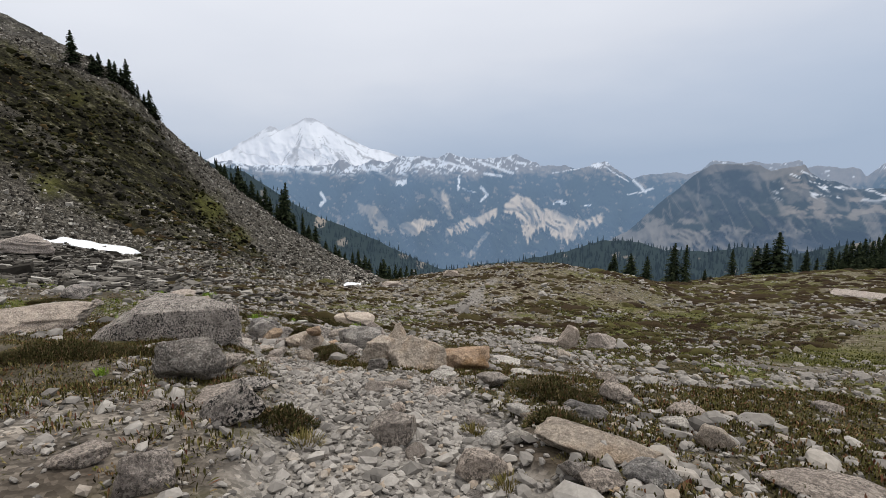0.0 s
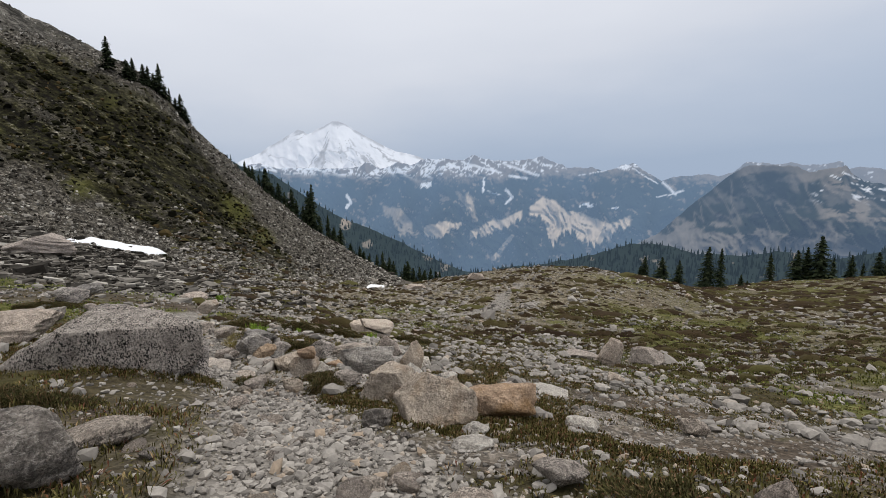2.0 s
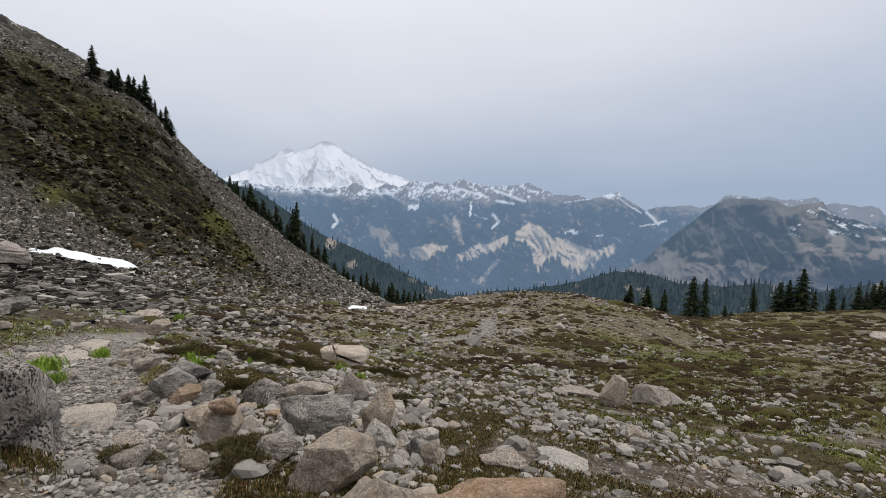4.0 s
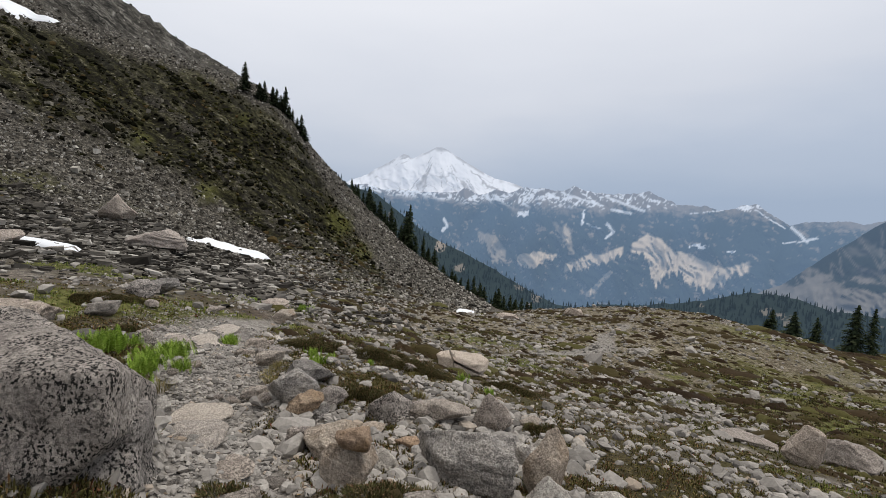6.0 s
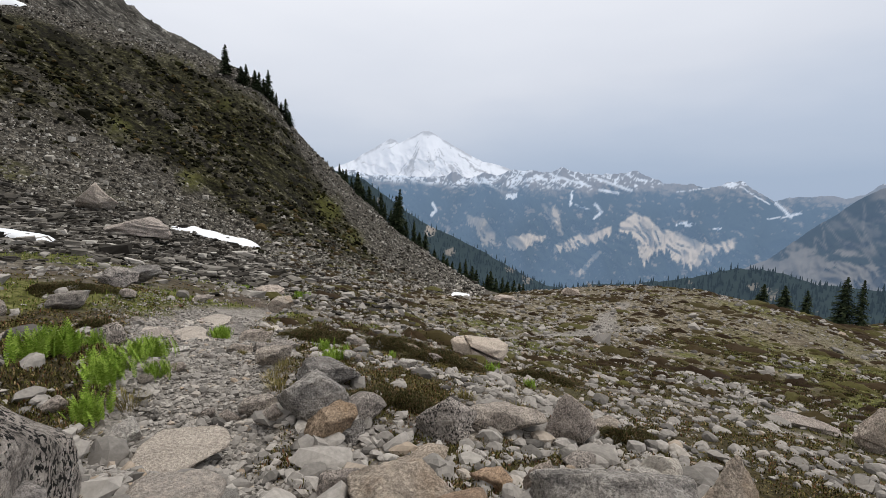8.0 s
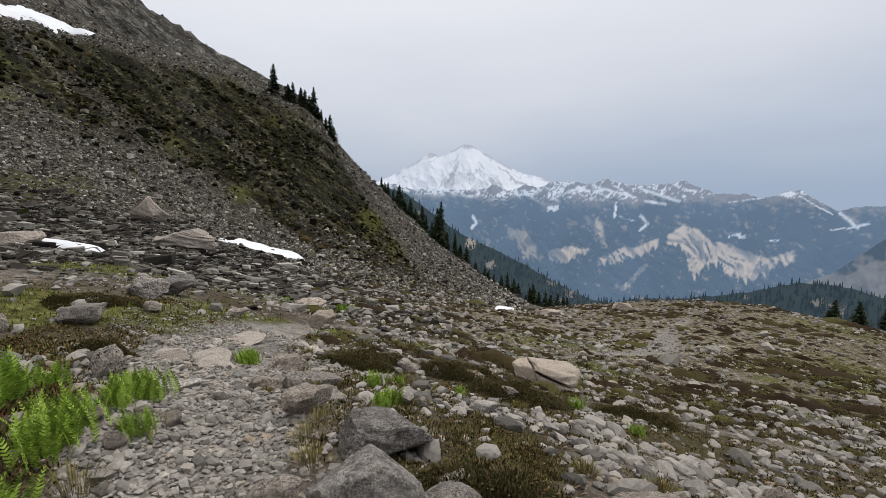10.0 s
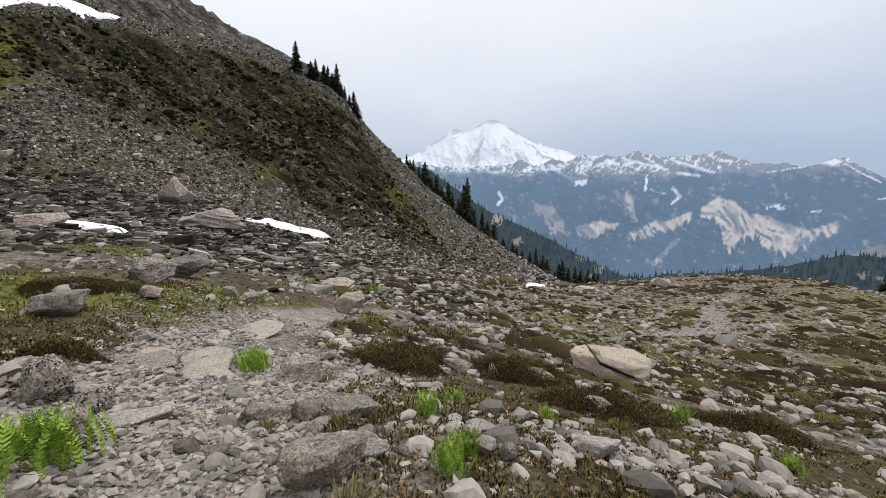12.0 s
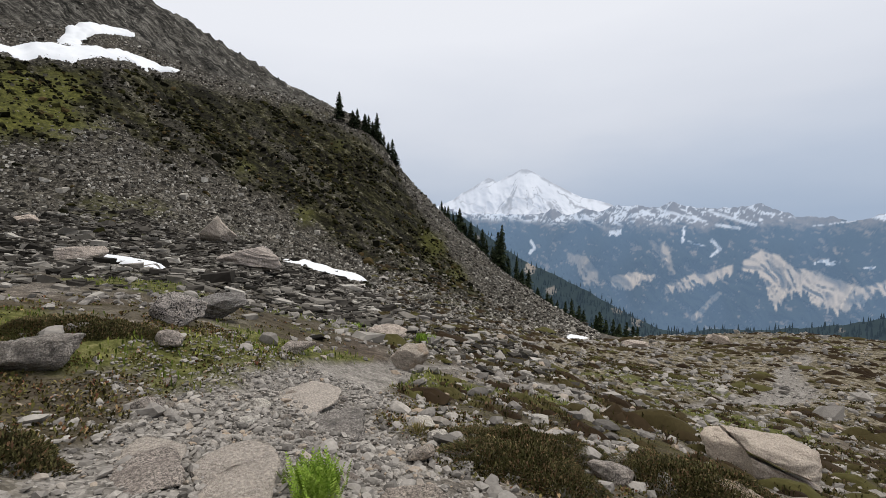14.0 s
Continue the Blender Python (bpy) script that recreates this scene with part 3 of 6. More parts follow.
# ---- the far mountains ----
def mountain(name, material, skyline, foot, near, far, clear, label, seed, masks, rough=0.1, depth=0.8, columns=0.12, rows=100):
    """A mountain flank between its foot and its skyline (pairs of bearing and slope angle), with spurs and gullies, and
    a back slope.
    clear: the distance over which the painted-in haze covers about two thirds of the view."""
    az = np.arange(skyline[0], skyline[-2] + 0.001, columns)
    top = np.interp(az, skyline[0::2], skyline[1::2])
    top = top + rough * layers(az, 0 * az, 1.6, 5, seed, 0.62)
    low = np.interp(az, foot[0::2], foot[1::2])
    ss, aa = np.meshgrid(np.linspace(0, 1, rows), az, indexing="ij")
    el = low + (top - low) * ss
    bend = aa + 1.4 * layers(aa, el, 5.0, 3, seed + 3)
    spurs = 1 - 1.5 * np.abs(layers(bend, 0.3 * el, 4.5, 2, seed + 5, 0.5))
    ribs = 1 - 2.0 * np.abs(layers(bend + 0.4 * el, 0.5 * el, 1.1, 4, seed + 6, 0.6))
    body = np.sin(np.pi * np.clip(ss, 0, 1) ** 0.8)
    r = near + (far - near) * np.clip(ss - depth * body * (0.24 * spurs + 0.04 * ribs), 0.02, 1.2)
    back_r, back_el = far + (far - near) * np.linspace(0.15, 0.6, 6), np.linspace(0.12, 0.9, 6)
    r = np.concatenate([r, np.repeat(back_r[:, None], len(az), 1)])
    el2 = np.concatenate([el, top - back_el[:, None] * (top - low + 2)])
    a2 = np.repeat(az[None], len(r), 0)
    x, y, z = CX + r * np.sin(np.radians(a2)), CY + r * np.cos(np.radians(a2)), CZ + r * np.tan(np.radians(el2))
    ob = mesh_object(name, np.stack([x, y, z], -1).reshape(-1, 3), grid_faces(len(r), len(az)), material)
    pad = lambda q: np.concatenate([q, np.repeat(q[-1:], 6, 0)])
    for key, v in masks(a2, el2, pad(top[None] - el), pad(ribs)).items():
        set_attribute(ob, key, np.clip(v, 0, 1))
    # painted haze, stronger with distance and towards the valley floor
    haze_glow = (1 - np.exp(-r / clear)) / (1 - math.exp(-(near + far) / 2 / clear))
    set_attribute(ob, "haze_glow", np.clip(haze_glow * (1 + 0.05 * layers(a2, el2, 6, 3, seed + 9)) + 0.02 * np.clip(-el2 - 4, 0, 9), 0, 1.5))
    return tagged(ob, label, "mountain", kind="structure")


def spot(a, e, a0, a1, e0, e1, seed, ragged=0.6):
    """A ragged patch between two bearings and two slope angles."""
    n = ragged * layers(a, e, 0.45, 4, seed, 0.65)
    u, v = (a - (a0 + a1) / 2) / (a1 - a0) * 2, (e - (e0 + e1) / 2) / (e1 - e0) * 2
    return step(1.05, 0.85, np.hypot(u + 0.5 * n, v + 0.8 * n))


def badland(a, e, line, seed, fingers=0.9):
    """A bare washed-out slope; line: bearing, upper and lower slope angle, one after the other. Its lower rim runs out in fingers."""
    az, up, down = line[0::3], line[1::3], line[2::3]
    u = np.interp(a, az, up) + 0.15 * layers(a, 0 * a, 0.8, 4, seed, 0.6)
    d = np.interp(a, az, down) + fingers * (np.abs(layers(a + 0.12 * e, 0 * a, 0.55, 3, seed + 1, 0.5)) * 1.3 - 0.55)
    holes = step(-1.8, -1.5, layers(a + 0.2 * e, 0.22 * e, 0.7, 4, seed + 2, 0.6))
    return step(0.12, -0.12, e - u) * step(-0.12, 0.12, e - d) * step(az[0] - 0.1, az[0] + 0.2, a) * step(az[-1] + 0.1, az[-1] - 0.2, a) * holes


def volcano_masks(a, e, drop, ribs):
    n = layers(a, e, 1.2, 5, 61, 0.62)
    away, out = np.degrees(np.arctan2(a + 15.5, 7.6 - e)), np.hypot(a + 15.5, 7.2 - e)
    rib = np.abs(layers(away + 2.0 * n, 0.35 * out, 11.0, 3, 62, 0.5))
    bare = step(0.11, 0.03, rib) * step(-0.1, 0.3, layers(a, e, 1.4, 4, 63)) * 0.8
    bare = np.maximum(bare, step(0.38, 0.05, drop + 0.14 * n) * step(-0.3, 0.3, layers(a, 0 * a, 1.4, 3, 64) + 0.35) * 0.7)
    bare = np.maximum(bare, step(0.75, 0.25, np.hypot(0.7 * (a + 15.5), e - 7.1) + 0.12 * n) * 0.7)
    bare = np.maximum(bare, 0.5 * step(0.08, 0.02, np.abs(layers(a + 0.8 * e, e, 2.2, 3, 66))) * step(5.0, 3.5, e))
    return {"snow": 1 - bare, "cliff": 0 * a, "forest": 0 * a}


def range_masks(a, e, drop, ribs):
    n, f = layers(a + 0.5 * e, 1.5 * e, 0.55, 5, 71, 0.66) / 1.5, layers(a, e, 4.0, 3, 72)
    line = np.interp(a, (-30, -20, -14, -8, -2, 3, 8, 11, 16, 20, 24, 30, 36, 42, 50), (1.0, 0.9, 0.5, 0.2, 0.5, 0.6, 0.9, 1.1, 1.0, 0.8, 0.1, 1.0, 0.5, 0.0, 0.2))
    amount = np.interp(a, (-30, -24, -16, -10, -3, 4, 9, 12, 17, 21, 30, 60), (0.25, 0.18, 0.16, 0.06, -0.02, -0.05, -0.14, -0.34, -0.3, -0.3, -0.34, -0.34)) + 0.10 * np.clip(e - line, -1, 1.5)
    # snow keeps to ledges and gullies: thin bent lines that run down to the right, and a few down to the left
    bent = a + 0.5 * layers(a, e, 1.6, 3, 75)
    lines = np.maximum(1 - 3.2 * np.abs(layers(0.45 * bent + 1.1 * e, 0.3 * (bent - e), 0.62, 3, 73, 0.55)), 1 - 4.2 * np.abs(layers(bent - 0.8 * e, 0.35 * e, 0.8, 3, 74, 0.5)))
    snow = step(0.42, 0.62, 0.75 * lines + 0.55 * n + amount) * step(-0.35, 0.45, e - line + 0.5 * f)
    for k, q in enumerate(((13.4, 15.1, -3.1, -2.55), (-6.1, -4.4, -0.75, -0.15), (1.7, 2.1, -1.2, 0.3), (16.8, 17.5, -3.3, -3.1), (17.2, 18.6, 1.2, 1.65))):
        snow = np.maximum(snow, spot(a, e, *q, 80 + k, 0.8))

    def strip(a0, e0, a1, e1, w):
        """A gully filled with snow, from one bearing and slope angle to another."""
        u = np.clip(((a - a0) * (a1 - a0) + (e - e0) * (e1 - e0)) / ((a1 - a0) ** 2 + (e1 - e0) ** 2), 0, 1)
        return step(1.3, 0.7, np.hypot(a - a0 - u * (a1 - a0), e - e0 - u * (e1 - e0)) / w + 0.35 * n)

    for g in ((22.0, -0.3, 23.3, -1.6, 0.13), (23.2, -1.5, 24.0, -1.2, 0.12), (23.0, -1.6, 21.4, -1.9, 0.05), (-14.6, -1.5, -14.1, -2.5, 0.16), (-14.2, -2.4, -14.7, -3.0, 0.2), (4.6, -1.0, 5.4, -1.9, 0.16), (5.4, -1.9, 4.6, -2.7, 0.14), (2.4, -1.2, 4.0, -1.7, 0.07),
              (18.8, 1.3, 21.4, -0.4, 0.05), (0.2, 2.0, 4.0, 1.0, 0.13), (4.2, 2.1, 8.4, 0.6, 0.14), (5.0, 0.6, 7.0, 0.3, 0.15), (-1.5, 2.2, -3.6, 1.4, 0.12), (13.0, 0.6, 16.0, 1.1, 0.05)):
        snow = np.maximum(snow, 0.8 * strip(*g))
    cliff = badland(a, e, (7.4, -3.2, -4.2, 9.0, -1.7, -4.6, 10.4, -2.4, -7.8, 11.8, -3.5, -6.0, 13.4, -3.6, -6.6, 14.8, -4.3, -7.6, 16.5, -4.9, -6.6, 18.9, -4.0, -4.9), 90, 0.8)
    cliff = cliff + badland(a, e, (-5.4, -5.5, -6.4, -3.6, -5.0, -6.8, -0.7, -4.9, -5.3), 93, 0.5) + 0.45 * badland(a, e, (-10.4, -2.6, -3.4, -8.2, -3.4, -6.4, -6.8, -5.0, -6.4), 96)
    cliff = cliff + 0.95 * badland(a, e, (0.2, -6.2, -6.9, 2.4, -4.8, -6.4, 4.6, -4.6, -5.6, 6.6, -3.4, -4.4), 99, 0.5) + 0.85 * strip(5.4, -6.6, 3.2, -9.4, 0.26) + 0.4 * strip(0.0, -1.6, 0.9, -4.6, 0.3) + 0.3 * strip(-1.2, -1.4, 0.4, -3.4, 0.3) + 0.35 * spot(a, e, -0.4, 0.9, -3.6, -1.4, 97)
    forest = step(0.4, -0.9, e - line + 1.0 * f + 0.9 * n) * step(-0.6, -0.1, 1.2 * n + 0.4 * ribs + 0.35)
    return {"snow": snow, "cliff": cliff, "forest": forest}


def butte_masks(a, e, drop, ribs):
    n = layers(a, 1.5 * e, 1.6, 5, 101, 0.64)
    fan = step(0.3, -0.5, e + 4.6 + 1.6 * n + 0.12 * np.abs(a - 29)) * step(-9.2, -8.2, e + n)
    ledge = step(35.5, 37, a) * step(0.15, 0.5, layers(a, 2.5 * e, 1.3, 4, 103)) * step(-5, -3.4, e)
    snow = step(0.12, 0.05, np.abs(layers(0.5 * a + e, 0.6 * e, 0.9, 3, 104))) * step(0.0, 0.4, n) * step(34.8, 36, a) * step(-2.6, -1.6, e)
    brow = step(1.1, 0.5, drop + 0.25 * n) * step(28.5, 29.5, a) * step(38.5, 37.5, a)
    ledge = np.maximum(ledge, 0.7 * brow)
    chute = step(0.16, 0.04, np.abs(layers(a + 0.5 * e, 0.3 * e, 1.6, 3, 105))) * step(0.5, -0.5, e)
    fan = np.maximum(fan, 0.7 * chute)
    wood = (1 - 0.85 * fan) * (1 - 0.7 * ledge) * (0.55 + 0.45 * step(-0.6, 0.1, n + 0.25 * ribs))
    return {"snow": snow, "cliff": 0.22 * ledge + 0.06 * fan, "forest": wood}


def ridge_masks(a, e, drop, ribs):
    n = layers(a, e, 1.5, 5, 111, 0.6)
    bare = spot(a, e, -15.4, -14.2, -5.6, -4.0, 112, 0.5) + 0.6 * spot(a, e, -13, -11.6, -7.8, -7.0, 113) + 0.5 * step(0.75, 0.95, n)
    return {"snow": 0 * a, "cliff": 0.45 * bare, "forest": 1 - bare}


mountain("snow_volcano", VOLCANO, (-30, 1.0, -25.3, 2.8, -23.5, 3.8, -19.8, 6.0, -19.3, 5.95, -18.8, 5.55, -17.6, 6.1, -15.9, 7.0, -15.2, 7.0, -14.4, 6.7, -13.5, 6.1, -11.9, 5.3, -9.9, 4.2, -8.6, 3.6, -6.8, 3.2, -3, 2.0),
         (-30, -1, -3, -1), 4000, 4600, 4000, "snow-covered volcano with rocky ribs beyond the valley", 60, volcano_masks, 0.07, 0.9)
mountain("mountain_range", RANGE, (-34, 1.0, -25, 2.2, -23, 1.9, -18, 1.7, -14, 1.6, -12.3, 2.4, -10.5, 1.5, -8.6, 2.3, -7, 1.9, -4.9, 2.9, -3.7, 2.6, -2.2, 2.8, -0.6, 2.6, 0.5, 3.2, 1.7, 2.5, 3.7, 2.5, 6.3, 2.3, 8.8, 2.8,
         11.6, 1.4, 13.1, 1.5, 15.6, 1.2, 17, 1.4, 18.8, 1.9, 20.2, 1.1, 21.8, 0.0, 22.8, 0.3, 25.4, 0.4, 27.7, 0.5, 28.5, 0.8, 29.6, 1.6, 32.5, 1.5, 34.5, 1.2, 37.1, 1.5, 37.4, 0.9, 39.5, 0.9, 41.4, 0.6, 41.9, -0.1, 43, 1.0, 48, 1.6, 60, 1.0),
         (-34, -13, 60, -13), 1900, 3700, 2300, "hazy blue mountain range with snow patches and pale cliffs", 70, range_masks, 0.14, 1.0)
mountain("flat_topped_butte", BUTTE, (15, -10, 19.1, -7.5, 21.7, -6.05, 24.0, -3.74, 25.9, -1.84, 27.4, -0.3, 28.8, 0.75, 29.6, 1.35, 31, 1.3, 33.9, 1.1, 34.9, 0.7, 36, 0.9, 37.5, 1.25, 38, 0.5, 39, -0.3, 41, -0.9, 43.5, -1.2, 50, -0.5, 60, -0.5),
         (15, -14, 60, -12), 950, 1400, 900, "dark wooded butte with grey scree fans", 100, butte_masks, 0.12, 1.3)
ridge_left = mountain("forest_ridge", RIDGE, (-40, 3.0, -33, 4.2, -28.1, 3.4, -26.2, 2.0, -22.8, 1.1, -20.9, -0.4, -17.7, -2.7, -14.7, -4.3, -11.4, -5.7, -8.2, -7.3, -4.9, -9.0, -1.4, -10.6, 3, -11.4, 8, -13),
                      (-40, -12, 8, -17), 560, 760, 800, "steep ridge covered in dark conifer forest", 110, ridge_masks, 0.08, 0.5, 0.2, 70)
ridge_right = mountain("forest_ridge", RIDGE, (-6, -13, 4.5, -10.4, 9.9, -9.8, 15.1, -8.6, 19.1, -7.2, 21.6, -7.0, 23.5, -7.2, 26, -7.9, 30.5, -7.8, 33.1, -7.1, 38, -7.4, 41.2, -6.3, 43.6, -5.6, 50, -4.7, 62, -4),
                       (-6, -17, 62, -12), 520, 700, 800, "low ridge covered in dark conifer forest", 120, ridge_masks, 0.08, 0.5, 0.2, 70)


# ---- shapes that the loose stone is made of ----
def sphere_shape(subdivisions):
    bm = bmesh.new()
    bmesh.ops.create_icosphere(bm, subdivisions=subdivisions, radius=1.0)
    v = np.array([tuple(p.co) for p in bm.verts])
    f = np.array([[p.index for p in q.verts] for q in bm.faces])
    bm.free()
    return v, f


SPHERES = {k: sphere_shape(k) for k in (1, 2, 3, 4, 5, 6)}


def stone_shape(seed, subdivisions, cuts=11, sharp=11.0, rough=0.05, wedge=0.0, flat=0.0, chips=0):
    """A broken stone in a unit box standing on z = 0: planes cut off a ball, with worn edges and a rough skin."""
    rng = np.random.default_rng(seed)
    d, faces = SPHERES[subdivisions]
    normals = rng.normal(size=(cuts, 3))
    low_cut, high_cut = (0.5, 0.85) if cuts > 11 else (0.38, 0.9)
    if flat:
        normals[0] = (rng.normal() * 0.1, rng.normal() * 0.1, 1)
    normals /= np.linalg.norm(normals, axis=1)[:, None]
    offsets = rng.uniform(low_cut, high_cut, cuts)
    if chips:
        # smaller faces broken off the edges
        normals = np.concatenate([normals, rng.normal(size=(chips, 3))])
        normals /= np.linalg.norm(normals, axis=1)[:, None]
        offsets = np.concatenate([offsets, rng.uniform(0.7, 0.95, chips)])
    if flat:
        offsets[0] = 0.5
    probe = d
    if subdivisions > 3:
        # uneven broken faces and ragged edges
        warp = np.stack([layers(d[:, i] * 1.3 + seed % 53 + 0.9 * d[:, (i + 1) % 3], d[:, (i + 2) % 3] * 1.3, 0.55, 4, seed % 613 + i, 0.55) for i in range(3)], -1)
        probe = d + 0.075 * warp
        probe /= np.linalg.norm(probe, axis=1)[:, None]
    dots = np.maximum(probe @ normals.T, 0) / offsets
    r = np.minimum((dots ** sharp).sum(1) ** (-1 / sharp), 1.25)
    skin = np.zeros(len(d))
    if subdivisions > 1:
        a, b = d[:, 0] + 1.7 * d[:, 2] + seed % 97, d[:, 1] - 1.3 * d[:, 2]
        skin = 0.6 * layers(a, b, 0.8, 5, seed % 1000, 0.6) - 0.9 * np.abs(layers(b + 0.5 * d[:, 2], a, 0.5, 3, seed % 991))
    v = d * (r * (1 + rough * skin))[:, None]
    low, high = v.min(0), v.max(0)
    v = (v - (low + high) / 2) / (high - low)
    v[:, 2] += 0.5
    if wedge:
        k = 1 - wedge * np.clip(v[:, 2], 0, 1) ** 1.3
        v[:, 0] = v[:, 0] * k + wedge * 0.18 * v[:, 2]
        v[:, 1] *= k
    return v, faces


def joined(name, shapes, x, y, z, size, yaw, pick, material, kind_label, category, tilt=None, flat=True):
    """Many stones or plants in one mesh."""
    all_v, all_f, base = [], [], 0
    for k, (v, f) in enumerate(shapes):
        sel = np.nonzero(pick == k)[0]
        if not len(sel):
            continue
        p = v[None] * size[sel][:, None, :]
        if tilt is not None:
            s, c = np.sin(tilt[sel])[:, None], np.cos(tilt[sel])[:, None]
            p = np.stack([p[..., 0] * c + p[..., 2] * s, p[..., 1], p[..., 2] * c - p[..., 0] * s], -1)
        s, c = np.sin(yaw[sel])[:, None], np.cos(yaw[sel])[:, None]
        p = np.stack([p[..., 0] * c - p[..., 1] * s, p[..., 0] * s + p[..., 1] * c, p[..., 2]], -1)
        p += np.stack([x[sel], y[sel], z[sel]], -1)[:, None, :]
        all_v.append(p.reshape(-1, 3))
        all_f.append((f[None] + (np.arange(len(sel)) * len(v))[:, None, None] + base).reshape(-1, f.shape[1]))
        base += len(sel) * len(v)
    ob = mesh_object(name, np.concatenate(all_v), np.concatenate(all_f), material, flat=flat)
    return tagged(ob, kind_label, category, kind="stuff")


CHIPS = [stone_shape(900 + k, 1, 11, 40.0) for k in range(16)]
COBBLES = [stone_shape(950 + k, 2, 10, 80.0, 0.03) for k in range(14)]


def strewn(name, rng, x, y, sizes, shapes, material, label, category, squash=(0.45, 0.8), sink=0.3):
    n = len(x)
    size = sizes[:, None] * np.stack([rng.uniform(0.8, 1.3, n), rng.uniform(0.6, 1.0, n), rng.uniform(*squash, n)], -1)
    z = ground_z(x, y) - sink * size[:, 2]
    return joined(name, shapes, x, y, z, size, rng.uniform(0, 6.283, n), rng.integers(0, len(shapes), n), material, label, category, rng.normal(0, 0.25, n))


def sector(rng, n, az0, az1, r0, r1, power=1.0):
    """Random places between two bearings and two distances; power under 1 crowds them towards the near end."""
    az, u = np.radians(rng.uniform(az0, az1, n)), rng.uniform(0, 1, n)
    r = r0 * (r1 / r0) ** (u ** power)
    return CX + r * np.sin(az), CY + r * np.cos(az)


def near_path(rng, n, reach):
    """Random places within reach of the trail, over the stretch that is walked and what lies just before it."""
    y = rng.uniform(1.5, 22.0, n)
    mid = np.interp(y, [p[1] for p in TRAIL[:15]], [p[0] for p in TRAIL[:15]])
    return mid + rng.uniform(-reach, reach, n), y


def build_gravel():
    rng = np.random.default_rng(11)
    x, y = near_path(rng, 70000, 2.9)
    keep = rng.uniform(0, 1, len(x)) < (0.22 + 0.78 * trail_mask(x, y)[0]) * (1 - 0.5 * bank_mask(x, y))
    x, y = x[keep], y[keep]
    strewn("gravel", rng, x, y, np.clip(rng.lognormal(-3.3, 0.5, len(x)), 0.014, 0.12), CHIPS, GRAVEL, "loose grey gravel chips strewn along the trail", "gravel", (0.35, 0.7), 0.12)
    x, y = rng.uniform(0.6, 9.0, 7000), rng.uniform(1.5, 14.0, 7000)
    strewn("gravel", rng, x, y, np.clip(rng.lognormal(-3.3, 0.5, len(x)), 0.015, 0.12), CHIPS, GRAVEL, "small grey stones scattered in the heather beside the trail", "gravel")
    x, y = near_path(rng, 2800, 2.8)
    keep = rng.uniform(0, 1, len(x)) < 0.15 + 0.75 * trail_mask(x, y)[0]
    x, y = x[keep], y[keep]
    strewn("cobbles", rng, x, y, np.clip(rng.lognormal(-2.55, 0.38, len(x)), 0.05, 0.17), COBBLES, GRAVEL, "grey and tan cobbles bedded in the trail", "stones")


def build_rubble():
    rng = np.random.default_rng(12)
    x, y = sector(rng, 30000, -70, 75, 1.5, 30, 0.8)
    m = layers(x, y, 2.6, 4, 141) + 0.3 * layers(x, y, 0.8, 2, 142)
    keep = rng.uniform(0, 1, len(x)) < (0.10 + 0.85 * step(-0.05, 0.45, m)) * (1 - 0.93 * trail_mask(x, y)[0]) * (1 - 0.45 * bank_mask(x, y)) * (1 - 0.4 * step(1.2, 2.4, x - np.interp(y, [p[1] for p in TRAIL[:15]], [p[0] for p in TRAIL[:15]])) * step(16, 11, y))
    x, y = x[keep], y[keep]
    d = np.hypot(x - CX, y - CY)
    size = np.clip(rng.lognormal(-2.6, 0.55, len(x)), 0.03, 0.35) * (1 + d / 26)
    small = size < 0.05 + 0.012 * d
    strewn("rubble", rng, x[small], y[small], size[small], CHIPS, GRAVEL, "broken grey stones lying among the heather", "stones")
    strewn("rubble", rng, x[~small], y[~small], size[~small], COBBLES, GRAVEL, "larger broken stones lying among the heather", "stones")
    x, y = sector(rng, 5000, 22, 50, 80, 270, 0.8)
    keep = rng.uniform(0, 1, len(x)) < 0.15 + 0.85 * step(0.0, 0.5, layers(x, y, 16.0, 4, 146))
    strewn("rubble", rng, x[keep], y[keep], np.clip(rng.lognormal(-0.7, 0.5, keep.sum()), 0.2, 2.0), CHIPS, GRAVEL, "pale stones and ledges on the far meadow", "stones", (0.25, 0.5))
    # the far part of the saddle, the knoll and the meadow
    x, y = sector(rng, 26000, -34, 50, 17, 122, 0.75)
    r, az, _ = hill_angles(x, y, 0 * x)
    m = layers(x, y, 7.0, 4, 143)
    keep = rng.uniform(0, 1, len(x)) < np.clip(0.38 + 0.6 * step(-0.1, 0.4, m) - 0.35 * step(14, 24, az) * step(80, 50, r), 0.08, 1)
    x, y = x[keep], y[keep]
    d = np.hypot(x - CX, y - CY)
    strewn("rubble", rng, x, y, np.clip(rng.lognormal(-2.15, 0.6, len(x)) * (0.75 + d / 60), 0.05, 1.5), CHIPS, GRAVEL, "scattered pale stones over the knoll and the meadow", "stones")


def block_shape(seed):
    """A rough block of eight corners."""
    rng = np.random.default_rng(seed)
    v = np.array([(x, y, z) for z in (0, 1) for y in (-0.5, 0.5) for x in (-0.5, 0.5)], float)
    v[:, :2] *= rng.uniform(0.55, 1.05, (8, 1))
    v += rng.normal(0, 0.09, v.shape)
    f = [(0, 2, 3), (0, 3, 1), (4, 5, 7), (4, 7, 6), (0, 1, 5), (0, 5, 4), (1, 3, 7), (1, 7, 5), (3, 2, 6), (3, 6, 7), (2, 0, 4), (2, 4, 6)]
    return v, np.array(f)


BLOCKS = [block_shape(970 + k) for k in range(20)]


